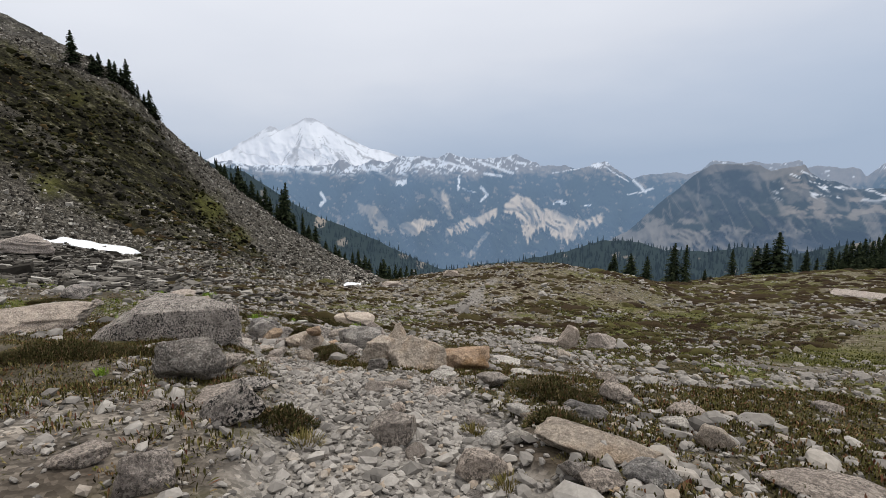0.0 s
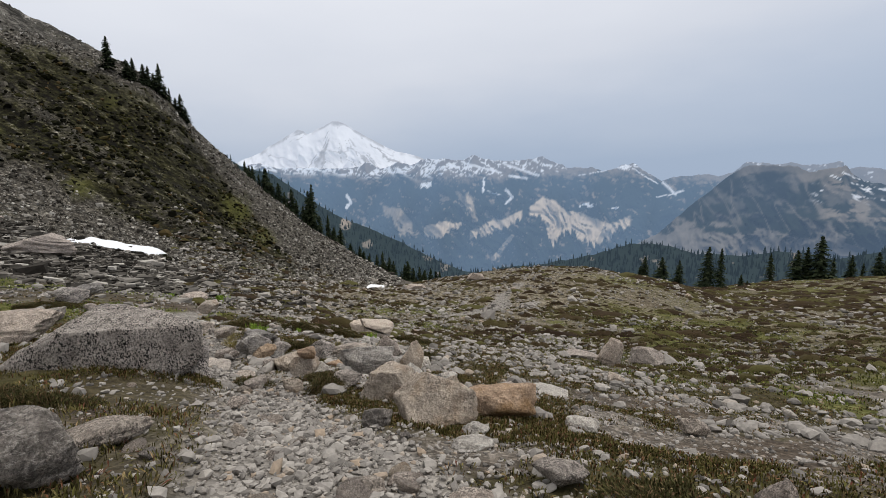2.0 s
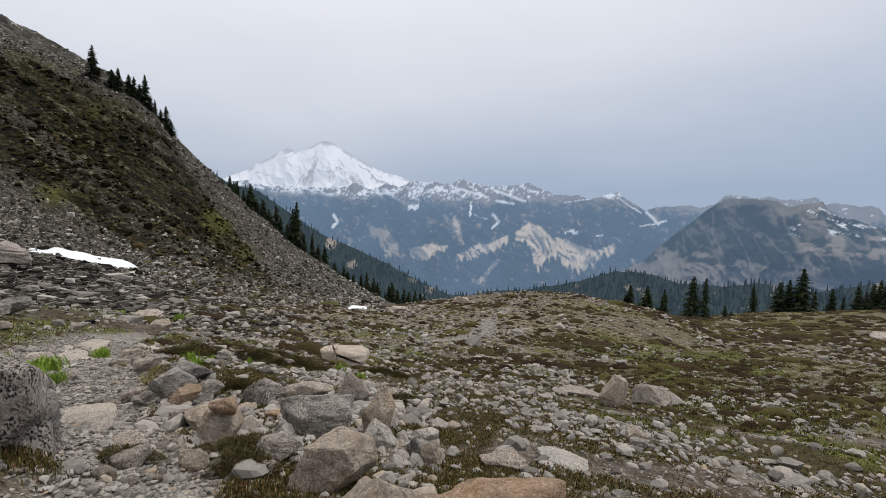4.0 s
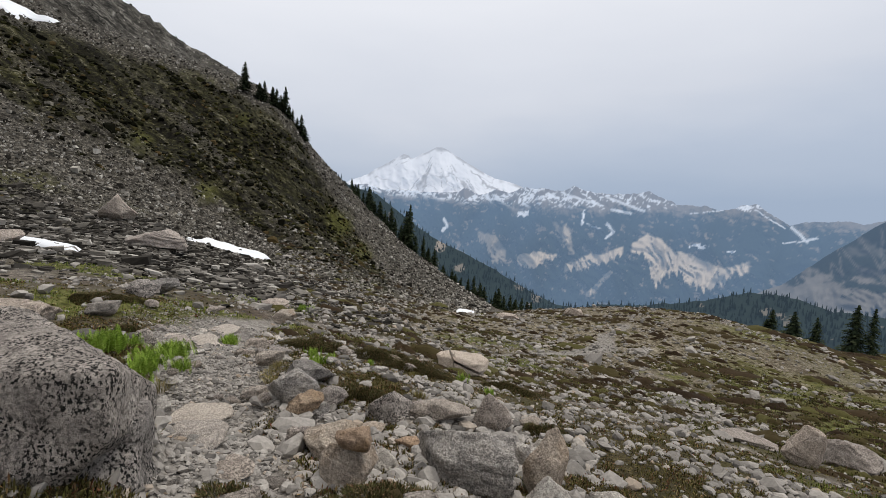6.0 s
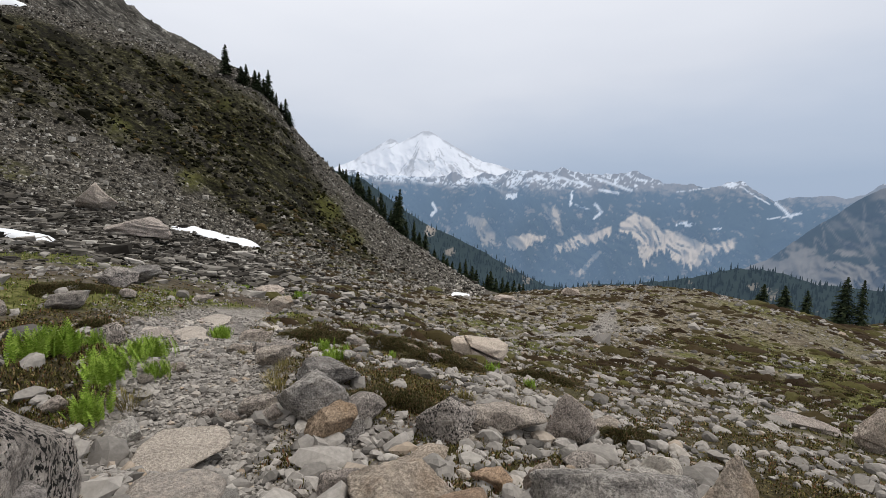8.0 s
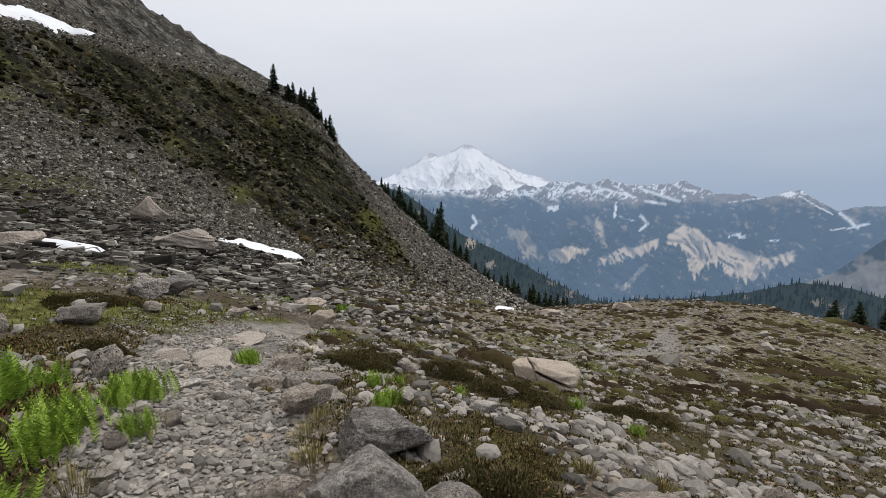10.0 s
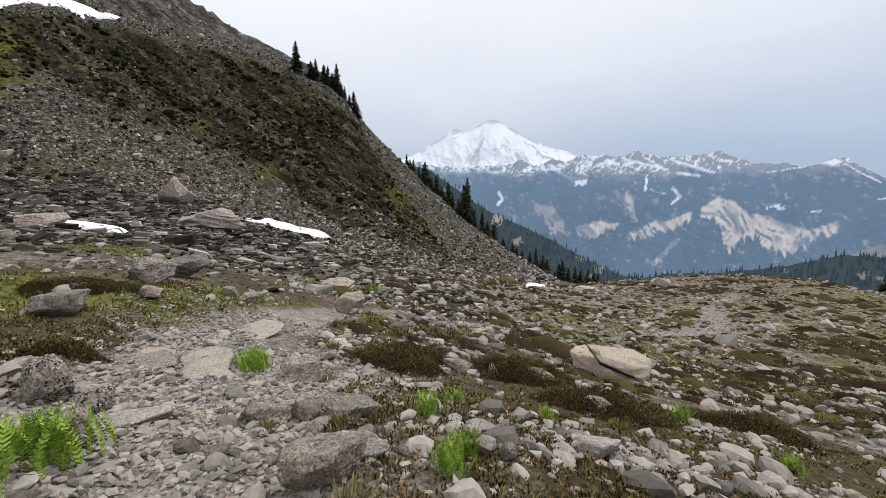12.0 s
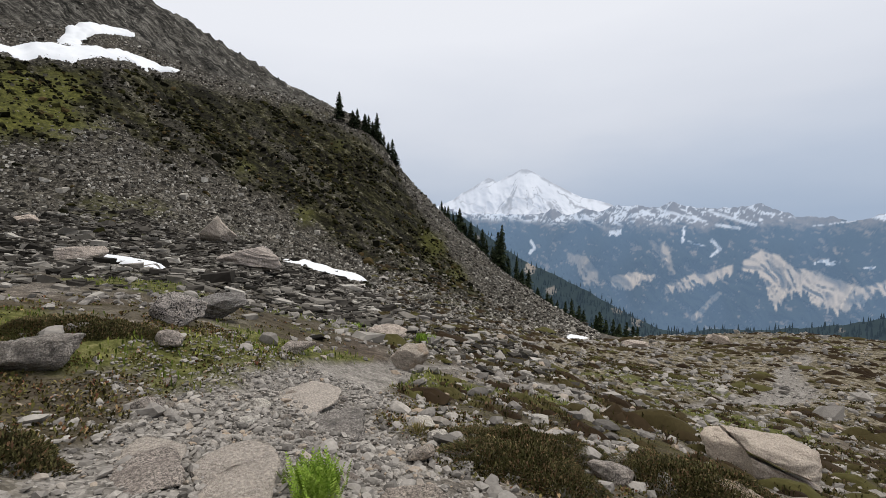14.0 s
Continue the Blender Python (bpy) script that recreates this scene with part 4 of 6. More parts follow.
def build_scree():
    rng = np.random.default_rng(13)
    x, y = sector(rng, 112000, -76, -8, 20, 330, 0.62)
    z = ground_z(x, y)
    r, az, el = hill_angles(x, y, z)
    masks = ground_masks(x, y, z)
    keep = rng.uniform(0, 1, len(x)) < np.clip(0.05 + masks["scree"] * (1 - 0.8 * masks["wild"]) * (1 - masks["crag"]) ** 2 * (1 - 0.5 * masks["moss"]), 0, 1)
    belt_top = np.interp(az, (-76, -60, -52, -41.5, -29, -15), (92, 89, 83, 80, 66, 60))
    belt_foot = np.interp(az, (-76, -60, -54.6, -47, -28.7, -14.8), (-4.5, -5.8, -7.3, -9.0, -11.2, -12.8))
    keep = keep & ((el > belt_foot + 0.5 * layers(x, y, 6.0, 3, 50)) | (rng.uniform(0, 1, len(x)) < 0.45))
    belt = keep & (r < belt_top + 6 * layers(x, y, 9.0, 3, 49))
    size = np.clip(rng.lognormal(-1.5, 0.5, len(x)) * (0.5 + r / 190), 0.08, 2.0)
    clear = keep & ~belt & (masks["wild"] < 0.45)
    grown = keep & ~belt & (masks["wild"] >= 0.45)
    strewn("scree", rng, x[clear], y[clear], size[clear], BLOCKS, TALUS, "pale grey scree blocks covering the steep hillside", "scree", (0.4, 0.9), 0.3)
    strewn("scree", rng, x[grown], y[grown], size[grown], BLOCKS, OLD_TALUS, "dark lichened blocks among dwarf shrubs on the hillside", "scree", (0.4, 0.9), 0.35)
    # flat slabs stacked at the foot of the slope, lying along it
    n = belt.sum()
    long = np.clip(rng.lognormal(-1.35, 0.55, n) * (0.45 + r[belt] / 75), 0.10, 2.0)
    slab = np.stack([long, long * rng.uniform(0.45, 0.8, n), long * rng.uniform(0.14, 0.36, n)], -1)
    joined("talus_slabs", BLOCKS, x[belt], y[belt], z[belt] - 0.2 * slab[:, 2] + 0.15 * np.abs(rng.normal(0, 1, n)) * slab[:, 2], slab, np.radians(-az[belt]) + rng.normal(0, 0.5, n), rng.integers(0, len(BLOCKS), n), SLABS,
           "flat dark grey slabs of talus piled at the foot of the scree", "scree", rng.normal(0.05, 0.16, n))
    # dwarf shrubs in streaks down the upper slope
    x, y = sector(rng, 30000, -76, -20, 60, 330, 0.6)
    z = ground_z(x, y)
    r, az, el = hill_angles(x, y, z)
    wild = ground_masks(x, y, z)["wild"]
    bands = layers(0.75 * az + el, 0.14 * (az - 0.75 * el), 0.7, 4, 48, 0.6)
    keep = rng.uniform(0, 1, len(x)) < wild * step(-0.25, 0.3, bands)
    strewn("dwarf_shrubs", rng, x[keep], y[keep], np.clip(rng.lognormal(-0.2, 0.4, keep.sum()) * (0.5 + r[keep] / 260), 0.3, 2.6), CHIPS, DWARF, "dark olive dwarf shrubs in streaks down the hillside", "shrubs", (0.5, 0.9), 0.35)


def stone_spill(x, y, reach, count, seed):
    """Pale broken stones heaped beside the trail."""
    rng = np.random.default_rng(seed)
    count = int(1.7 * count)
    a, q = rng.uniform(0, 6.283, count), 1.35 * reach * np.sqrt(rng.uniform(0, 1, count)) * rng.uniform(0.4, 1.0, count)
    strewn("stone_spill", rng, x + q * np.cos(a), y + 0.8 * q * np.sin(a), np.clip(rng.lognormal(-2.8, 0.6, count), 0.025, 0.26), COBBLES, GRAVEL, "pale broken stones heaped beside the trail", "stones", (0.4, 0.85), 0.3)


stone_spill(-5.0, 17.5, 1.0, 105, 400)
stone_spill(-4.7, 17.5, 0.8, 74, 401)
stone_spill(-5.7, 22.4, 1.2, 80, 402)
stone_spill(-0.8, 17.8, 1.1, 105, 403)
stone_spill(-3.0, 20.7, 1.0, 74, 404)
stone_spill(1.8, 8.9, 0.9, 74, 405)
stone_spill(2.2, 5.0, 1.1, 80, 406)
stone_spill(1.2, 4.0, 0.8, 74, 407)
stone_spill(0.5, 15.9, 1.1, 86, 408)
stone_spill(-8.7, 19.7, 0.9, 80, 409)
stone_spill(-5.6, 16.9, 0.9, 105, 440)
stone_spill(-8.3, 21.9, 1.0, 105, 441)
stone_spill(3.3, 15.9, 1.0, 80, 442)
build_gravel()
build_rubble()
build_scree()


# ---- heather, mats, ferns and grass ----
def blades(x, y, z, height, width, lean, turn):
    """Small kite-shaped leaves, one island each."""
    n = len(x)
    cx, sx = np.cos(turn), np.sin(turn)
    tip = np.stack([x + lean * height * sx, y - lean * height * cx, z + height * np.sqrt(np.maximum(1 - lean * lean, 0.05))], -1)
    root = np.stack([x, y, z], -1)
    mid = root + 0.6 * (tip - root) + np.stack([0 * x, 0 * x, 0.08 * height], -1)
    side = 0.5 * width[:, None] * np.stack([cx, sx, 0 * x], -1)
    v = np.stack([root, mid - side, tip, mid + side], 1).reshape(-1, 3)
    return v, np.arange(4 * n).reshape(-1, 4)


def build_heather():
    rng = np.random.default_rng(21)
    x, y = sector(rng, 16000, -80, 110, 1.2, 24, 0.85)
    x2, y2 = near_path(rng, 5000, 4.5)
    x3, y3 = rng.uniform(0.6, 9.0, 3000), rng.uniform(1.5, 12.0, 3000)
    x, y = np.concatenate([x, x2, x3]), np.concatenate([y, y2, y3])
    m = layers(x, y, 3.0, 4, 41) + 0.5 * layers(x, y, 0.9, 3, 43)
    keep = rng.uniform(0, 1, len(x)) < np.maximum(step(-0.6, 0.1, m), bank_mask(x, y)) * (1 - np.clip(1.4 * trail_mask(x, y)[0], 0, 1)) * step(0.7, 1.0, np.hypot(x + 3.8, y - 8.8))
    x, y = x[keep], y[keep]
    # each tuft is a spray of sprigs, fewer and broader ones farther off
    per = np.where(np.hypot(x - CX, y - CY) < 9.5, 40, 18)
    tx, ty = np.repeat(x, per), np.repeat(y, per)
    d = np.hypot(tx - CX, ty - CY)
    a, q = rng.uniform(0, 6.283, len(tx)), np.sqrt(rng.uniform(0, 1, len(tx)))
    spread = np.repeat(rng.uniform(0.09, 0.21, len(x)), per)
    lift = np.repeat(rng.uniform(0.02, 0.06, len(x)), per) * (1 - q * q) * rng.uniform(0, 1, len(tx))
    px, py = tx + spread * q * np.cos(a), ty + spread * q * np.sin(a)
    h = np.repeat(rng.uniform(0.03, 0.065, len(x)) * (1 + 0.3 * bank_mask(x, y)), per) * rng.uniform(0.4, 1.2, len(tx))
    v, f = blades(px, py, ground_z(px, py) - 0.01 + lift, h, rng.uniform(0.006, 0.012, len(tx)) * (1 + d / 10) * np.repeat(np.where(per < 40, 1.5, 1.0), per), np.clip(0.7 * q + rng.normal(0, 0.6, len(tx)), -0.97, 0.97), a + 1.57)
    tagged(mesh_object("heather", v, f, SPRIGS, flat=True), "low brown and olive heather growing between the stones", "heather", kind="stuff")


def mound_shape(seed):
    rng = np.random.default_rng(seed)
    rows, cols = 4, 10
    u, a = np.meshgrid(np.linspace(0, 1, rows), np.linspace(0, 2 * np.pi, cols, endpoint=False), indexing="ij")
    out = 1 + 0.35 * layers(3 * np.cos(a), 3 * np.sin(a), 1.5, 3, seed, 0.6)
    r = 0.5 * (1 - u) * out
    z = np.sqrt(np.clip(u, 0, 1)) * (1 + 0.35 * rng.normal(size=u.shape) * (u < 0.95) * (u > 0.05)) - 0.12
    v = np.stack([r * np.cos(a), r * np.sin(a), z], -1).reshape(-1, 3)
    return v, grid_faces(rows, cols, True)


def build_mats():
    rng = np.random.default_rng(22)
    shapes = [mound_shape(300 + k) for k in range(10)]
    x, y = sector(rng, 9500, -34, 50, 15, 118, 0.6)
    r, az, _ = hill_angles(x, y, 0 * x)
    m = layers(x, y, 6.0, 3, 145)
    keep = (rng.uniform(0, 1, len(x)) < 0.25 + 0.75 * step(-0.2, 0.3, m)) & (trail_mask(x, y)[0] < 0.3)
    x, y, r = x[keep], y[keep], r[keep]
    n = len(x)
    w = rng.lognormal(-0.6, 0.5, n) * (0.75 + r / 75)
    size = np.stack([w, w * rng.uniform(0.35, 0.7, n), np.clip(w * rng.uniform(0.10, 0.2, n), 0.06, 0.4)], -1)
    yaw = rng.normal(-0.15, 0.35, n)
    x2, y2 = sector(rng, 900, 20, 50, 90, 265, 0.8)
    w2 = rng.uniform(1.5, 6.0, 900)
    x, y, yaw = np.concatenate([x, x2]), np.concatenate([y, y2]), np.concatenate([yaw, rng.normal(-0.5, 0.3, 900)])
    size = np.concatenate([size, np.stack([w2, w2 * rng.uniform(0.4, 0.8, 900), rng.uniform(0.25, 0.7, 900)], -1)])
    n = len(x)
    joined("heath_mats", shapes, x, y, ground_z(x, y), size, yaw, rng.integers(0, 10, n), MATS, "dark cushions of heath dotted over the knoll", "heath", flat=False)
    # sprigs over the nearer cushions
    d = np.hypot(x - CX, y - CY)
    sel = np.nonzero(d < 60)[0]
    per = 22
    k = np.repeat(sel, per)
    a, q = rng.uniform(0, 6.283, len(k)), np.sqrt(rng.uniform(0, 1, len(k)))
    lx, ly = 0.5 * size[k, 0] * q * np.cos(a), 0.5 * size[k, 1] * q * np.sin(a)
    px, py = x[k] + lx * np.cos(yaw[k]) - ly * np.sin(yaw[k]), y[k] + lx * np.sin(yaw[k]) + ly * np.cos(yaw[k])
    top = size[k, 2] * (0.75 * np.sqrt(1 - q) - 0.12)
    v, f = blades(px, py, ground_z(px, py) + np.maximum(top, 0) - 0.02, rng.uniform(0.05, 0.12, len(k)) * (1 + d[k] / 60), rng.uniform(0.007, 0.014, len(k)) * (1 + d[k] / 8), np.clip(0.6 * q + rng.normal(0, 0.3, len(k)), -0.95, 0.95), a + 1.57)
    tagged(mesh_object("heather", v, f, SHRUB, flat=True), "wiry dark heather over the heath cushions", "heather", kind="stuff")


def build_sedge():
    rng = np.random.default_rng(23)
    x, y = sector(rng, 60000, -72, 60, 3, 34, 0.7)
    keep = rng.uniform(0, 1, len(x)) < sedge_mask(x, y)
    x, y = x[keep], y[keep]
    n, d = len(x), np.hypot(x - CX, y - CY)
    v, f = blades(x, y, ground_z(x, y) - 0.01, rng.uniform(0.05, 0.16, n), rng.uniform(0.006, 0.012, n) * (1 + d / 8), np.clip(rng.normal(0, 0.45, n), -0.9, 0.9), rng.uniform(0, 6.283, n))
    x2, y2 = sector(rng, 60000, 8, 75, 13, 75, 0.7)
    keep = rng.uniform(0, 1, len(x2)) < ground_masks(x2, y2, ground_z(x2, y2))["meadow"]
    x2, y2 = x2[keep], y2[keep]
    n2, d2 = len(x2), np.hypot(x2 - CX, y2 - CY)
    v2, f2 = blades(x2, y2, ground_z(x2, y2) - 0.01, rng.uniform(0.06, 0.2, n2), rng.uniform(0.008, 0.016, n2) * (1 + d2 / 7), np.clip(rng.normal(0, 0.45, n2), -0.9, 0.9), rng.uniform(0, 6.283, n2))
    tagged(mesh_object("meadow_grass", v2, f2, MEADOW, flat=True), "short olive and straw-coloured grass over the meadow", "grass", kind="stuff")
    tagged(mesh_object("sedge", v, f, SEDGE, flat=True), "short yellowish green sedge in damp spots", "grass", kind="stuff")


build_heather()
build_mats()
build_sedge()


def heather_shrub(x, y, width, depth, height, yaw, seed, label, dense=1.0):
    """A bushy mound of heather: a twiggy heart under a coat of sprigs."""
    rng = np.random.default_rng(seed)
    n = int(10500 * dense * min(max(width * depth, 0.2), 1.6))
    a, q = rng.uniform(0, 6.283, n), np.sqrt(rng.uniform(0, 1, n))
    bulge = 1 + 0.25 * grain(2 * np.cos(a) + seed, 2 * np.sin(a), 0.8, seed)
    lx, ly = 0.5 * width * q * np.cos(a) * bulge, 0.5 * depth * q * np.sin(a) * bulge
    top = height * np.sqrt(np.clip(1 - q ** 2, 0, 1)) * (0.8 + 0.3 * grain(lx, ly, 0.16, seed + 1))
    c, s = math.cos(radians(yaw)), math.sin(radians(yaw))
    wx, wy = x + lx * c - ly * s, y + lx * s + ly * c
    z0 = float(ground_z(x, y))
    z = ground_z(wx, wy) + np.maximum(top, 0) * rng.uniform(0.45, 0.95, n) - 0.03
    h = rng.uniform(0.022, 0.055, n)
    v, f = blades(wx, wy, z, h, rng.uniform(0.006, 0.012, n) * (1 + math.hypot(x - CX, y - CY) / 14), np.clip(0.7 * q + rng.normal(0, 0.55, n), -0.97, 0.97), a + radians(yaw) + 1.57)
    base = new("heather_shrub")
    base.location = (x, y, z0)
    v = v - np.array((x, y, z0))
    coat = mesh_object("foliage", v, f, SHRUB, base, True)
    hv, hf = mound_shape(seed + 400)
    hv = hv * np.array((width * 0.8, depth * 0.8, height * 0.5))
    hv = np.stack([hv[:, 0] * c - hv[:, 1] * s, hv[:, 0] * s + hv[:, 1] * c, hv[:, 2]], -1)
    hv[:, 2] += ground_z(hv[:, 0] + x, hv[:, 1] + y) - z0
    mesh_object("heart", hv, hf, MATS, base)
    return tagged(base, label, "shrub", group="heather shrubs")


def fern(x, y, height, seed, label, count=22, fuller=2.2):
    """A clump of upright bright fronds, each a stalk with leaflets on both sides."""
    rng = np.random.default_rng(seed)
    base = new("fern_clump")
    base.location = (x, y, float(ground_z(x, y)) - 0.01)
    vs, fs, k = [], [], 0
    for i in range(int(fuller * count)):
        turn, lean, tall = rng.uniform(0, 6.283), rng.uniform(0.05, 0.5), height * rng.uniform(0.6, 1.1)
        bx, by = rng.normal(0, 0.3 * height, 2)
        u = np.linspace(0.08, 1, 13)
        px, pz = lean * tall * u ** 1.6, tall * u * (1 - 0.25 * lean * u)
        cx, cy = bx + px * math.cos(turn), by + px * math.sin(turn)
        half = 0.085 * tall * np.sin(np.pi * np.clip(u * 0.9 + 0.12, 0, 1)) + 0.004
        for side in (-1, 1):
            tipx, tipy = cx - side * half * math.sin(turn), cy + side * half * math.cos(turn)
            for j in range(12):
                dx, dy, dz = cx[j + 1] - cx[j], cy[j + 1] - cy[j], pz[j + 1] - pz[j]
                vs += [(cx[j], cy[j], pz[j]), (cx[j] + 0.72 * dx, cy[j] + 0.72 * dy, pz[j] + 0.72 * dz), (tipx[j] + 1.1 * dx, tipy[j] + 1.1 * dy, pz[j] + 1.2 * dz), (tipx[j] + 0.75 * dx, tipy[j] + 0.75 * dy, pz[j] + 0.8 * dz)]
                fs.append((k, k + 1, k + 2, k + 3))
                k += 4
    mesh_object("fronds", vs, fs, FERN, base, True)
    return tagged(base, label, "fern", group="fern clumps")


def grass_tuft(x, y, height, seed, label, count=160):
    rng = np.random.default_rng(seed)
    base = new("grass_tuft")
    z0 = float(ground_z(x, y))
    base.location = (x, y, z0)
    a, q = rng.uniform(0, 6.283, count), np.sqrt(rng.uniform(0, 1, count))
    px, py = 0.7 * height * q * np.cos(a), 0.7 * height * q * np.sin(a)
    v, f = blades(px, py, ground_z(px + x, py + y) - z0 - 0.01, height * rng.uniform(0.5, 1.1, count), np.full(count, 0.007), np.clip(0.7 * q + rng.normal(0, 0.15, count), -0.9, 0.95), a + 1.57)
    mesh_object("leaves", v, f, GRASS, base, True)
    return tagged(base, label, "grass", group="grass tufts")


# ---- boulders and stones beside the trail ----
STONE_LABELS = {"pale": "pale grey granite stone lying beside the trail", "grey": "grey granite stone lying beside the trail", "lichen": "grey stone speckled with black lichen",
                "dark": "dark banded stone lying beside the trail", "tan": "sandy tan stone lying beside the trail", "orange": "rusty ochre stone lying beside the trail",
                "brown": "brown weathered stone leaning on another", "white": "whitish broken stone lying beside the trail", "marble": "grey stone with white veins"}
FORMS = {"boulder": dict(cuts=13, sharp=90.0, rough=0.055, chips=5), "slab": dict(cuts=14, sharp=90.0, rough=0.05, flat=1.0, chips=5), "wedge": dict(cuts=13, sharp=90.0, rough=0.05, wedge=0.55, chips=4),
         "round": dict(cuts=14, sharp=22.0, rough=0.045, chips=8), "flush": dict(cuts=12, sharp=12.0, rough=0.04, flat=1.0)}
boulder_count = 0


def boulder(x, y, width, depth, height, yaw, kind, form="boulder", label="", raise_by=0.0):
    """A stone bedded in the ground, built at its own size."""
    global boulder_count
    boulder_count += 1
    v, f = stone_shape(5000 + 17 * boulder_count, 6 if width * height > 0.7 and width < 9 else 5 if width * height > 0.08 and width < 9 else 4, **FORMS[form])
    sink = 0.12 if form != "flush" else 0.3
    tall = height / (1 - sink)
    v = v * np.array((width, depth, tall))
    v[:, 2] -= sink * tall
    ob = mesh_object("boulder" if max(width, height) > 0.5 else "stone", v, f, ROCKS[kind])
    ob.matrix_world = pose(x, y, float(ground_z(x, y)) + raise_by, 0, 0, yaw)
    return tagged(ob, label or STONE_LABELS[kind], "rock", group="" if label else "stones beside the trail")


def slab_faced_boulder(x, y, z, planes, kind, label):
    """A big block round its middle; planes: the outward direction and the distance of each broken face."""
    d, faces = SPHERES[6]
    normals = np.array([p[:3] for p in planes], float)
    normals /= np.linalg.norm(normals, axis=1)[:, None]
    reach = np.array([p[3] for p in planes])
    warp = np.stack([layers(d[:, i] * 1.3 + 5 * i + 0.9 * d[:, (i + 1) % 3], d[:, (i + 2) % 3] * 1.3, 0.4, 5, 79 + i, 0.6) for i in range(3)], -1)
    probe = d + 0.025 * warp
    probe /= np.linalg.norm(probe, axis=1)[:, None]
    r = ((np.maximum(probe @ normals.T, 0) / reach) ** 90.0).sum(1) ** (-1 / 90.0)
    v = d * r[:, None]
    skin = layers(v[:, 0] + 0.7 * v[:, 2], v[:, 1] - 0.6 * v[:, 2], 0.5, 5, 77, 0.6) - 1.2 * np.abs(layers(v[:, 1] + 1.3 * v[:, 2], v[:, 0], 0.45, 3, 78))
    v = v + d * (0.028 * skin)[:, None]
    ob = mesh_object("boulder", v, faces, ROCKS[kind])
    ob.matrix_world = pose(x, y, z)
    return tagged(ob, label, "rock")


slab_faced_boulder(-5.0, 9.75, -1.1, ((0.08, -0.05, 1, 0.49), (-0.45, -0.15, 0.85, 0.66), (0.42, -0.9, 0.1, 0.485), (0.1, -0.97, 0.25, 0.66), (0.83, 0.55, 0.05, 1.06), (0.75, -0.1, 0.65, 1.10), (-0.95, -0.2, 0.2, 1.15),
                                     (-0.3, 0.95, 0.1, 0.75), (0.3, 0.6, 0.75, 0.72), (0, 0, -1, 0.8), (0.45, -0.75, -0.5, 0.6), (0.75, 0.1, -0.65, 0.93)), "lichen", "big grey boulder with a broad face and black lichen")
slab_faced_boulder(-4.45, 10.0, -1.6, ((0.9, 0.4, 0.1, 0.55), (0.35, 0.1, 0.93, 0.58), (0.1, -0.2, 0.97, 0.66), (0.5, -0.86, 0.05, 0.36), (-0.2, 0.97, 0.1, 0.36), (-1, 0, 0.1, 0.7), (0.85, -0.45, 0.2, 0.46), (0, 0, -1, 0.45), (0.7, -0.5, -0.5, 0.42)),
                   "lichen", "lower block with a tan shoulder broken off the big boulder")
boulder(-10.01, 12.55, 2.54, 1.52, 0.65, 42, "pale", "slab", "pale granite slab half sunk in heather")
boulder(-2.59, 5.99, 0.65, 0.49, 0.44, 30, "dark", "boulder", "dark banded boulder with pale streaks")
boulder(-1.58, 4.64, 0.52, 0.39, 0.29, 26, "lichen", "wedge", "pale wedge-shaped boulder with black lichen spots")
boulder(-1.60, 3.74, 0.28, 0.21, 0.23, 35, "pale", "round", "rounded pale boulder at the trail's edge")
boulder(-2.03, 3.88, 0.30, 0.18, 0.08, 40, "pale", "slab")
boulder(-2.12, 4.69, 0.19, 0.14, 0.06, 33, "grey")
boulder(-1.99, 4.74, 0.12, 0.09, 0.08, 31, "grey")
boulder(-5.42, 14.93, 0.90, 0.68, 0.35, 22, "dark")
boulder(-4.52, 13.91, 0.61, 0.46, 0.30, 20, "grey")
boulder(-3.42, 12.01, 0.71, 0.53, 0.40, 18, "tan")
boulder(-2.88, 10.63, 0.32, 0.24, 0.22, 17, "tan")
boulder(-0.49, 8.58, 0.94, 0.70, 0.58, 4, "tan", "boulder", "tan boulder in the stone pile beside the trail")
boulder(0.21, 9.56, 1.09, 0.65, 0.43, -4, "orange", "slab", "flat ochre stone in the stone pile")
boulder(-1.35, 10.42, 0.90, 0.54, 0.54, 11, "tan", "slab", "pale tan slab in the stone pile")
boulder(-1.06, 8.24, 0.33, 0.25, 0.22, 13, "dark")
boulder(-2.13, 11.06, 0.51, 0.38, 0.30, 16, "grey")
boulder(-3.03, 14.89, 1.04, 0.78, 0.37, 15, "grey")
boulder(-2.22, 15.22, 0.83, 0.63, 0.64, 11, "pale", "wedge")
boulder(-0.06, 8.14, 0.28, 0.21, 0.12, -2, "white")
boulder(-0.08, 7.57, 0.36, 0.27, 0.08, -2, "white")
boulder(1.30, 9.45, 0.40, 0.30, 0.19, -16, "white", "round")
boulder(3.15, 10.37, 0.43, 0.32, 0.27, -29, "grey")
boulder(-1.31, 14.43, 0.57, 0.42, 0.33, 6, "white")
boulder(-2.21, 7.62, 0.14, 0.10, 0.12, 31, "tan")
boulder(-2.94, 8.99, 0.31, 0.23, 0.13, 30, "pale")
boulder(4.97, 24.60, 1.79, 1.07, 0.26, -14, "pale", "slab")
boulder(3.56, 15.14, 0.43, 0.32, 0.25, -19, "tan", "round")
boulder(-0.77, 6.50, 0.25, 0.19, 0.09, 8, "grey")
boulder(-0.58, 6.64, 0.22, 0.17, 0.08, 6, "pale")
boulder(-0.44, 4.75, 0.35, 0.21, 0.23, 7, "grey", "slab", "grey slab bedded in the gravel trail")
boulder(0.92, 4.38, 0.81, 0.49, 0.15, -19, "tan", "slab", "long tan slab of layered rock")
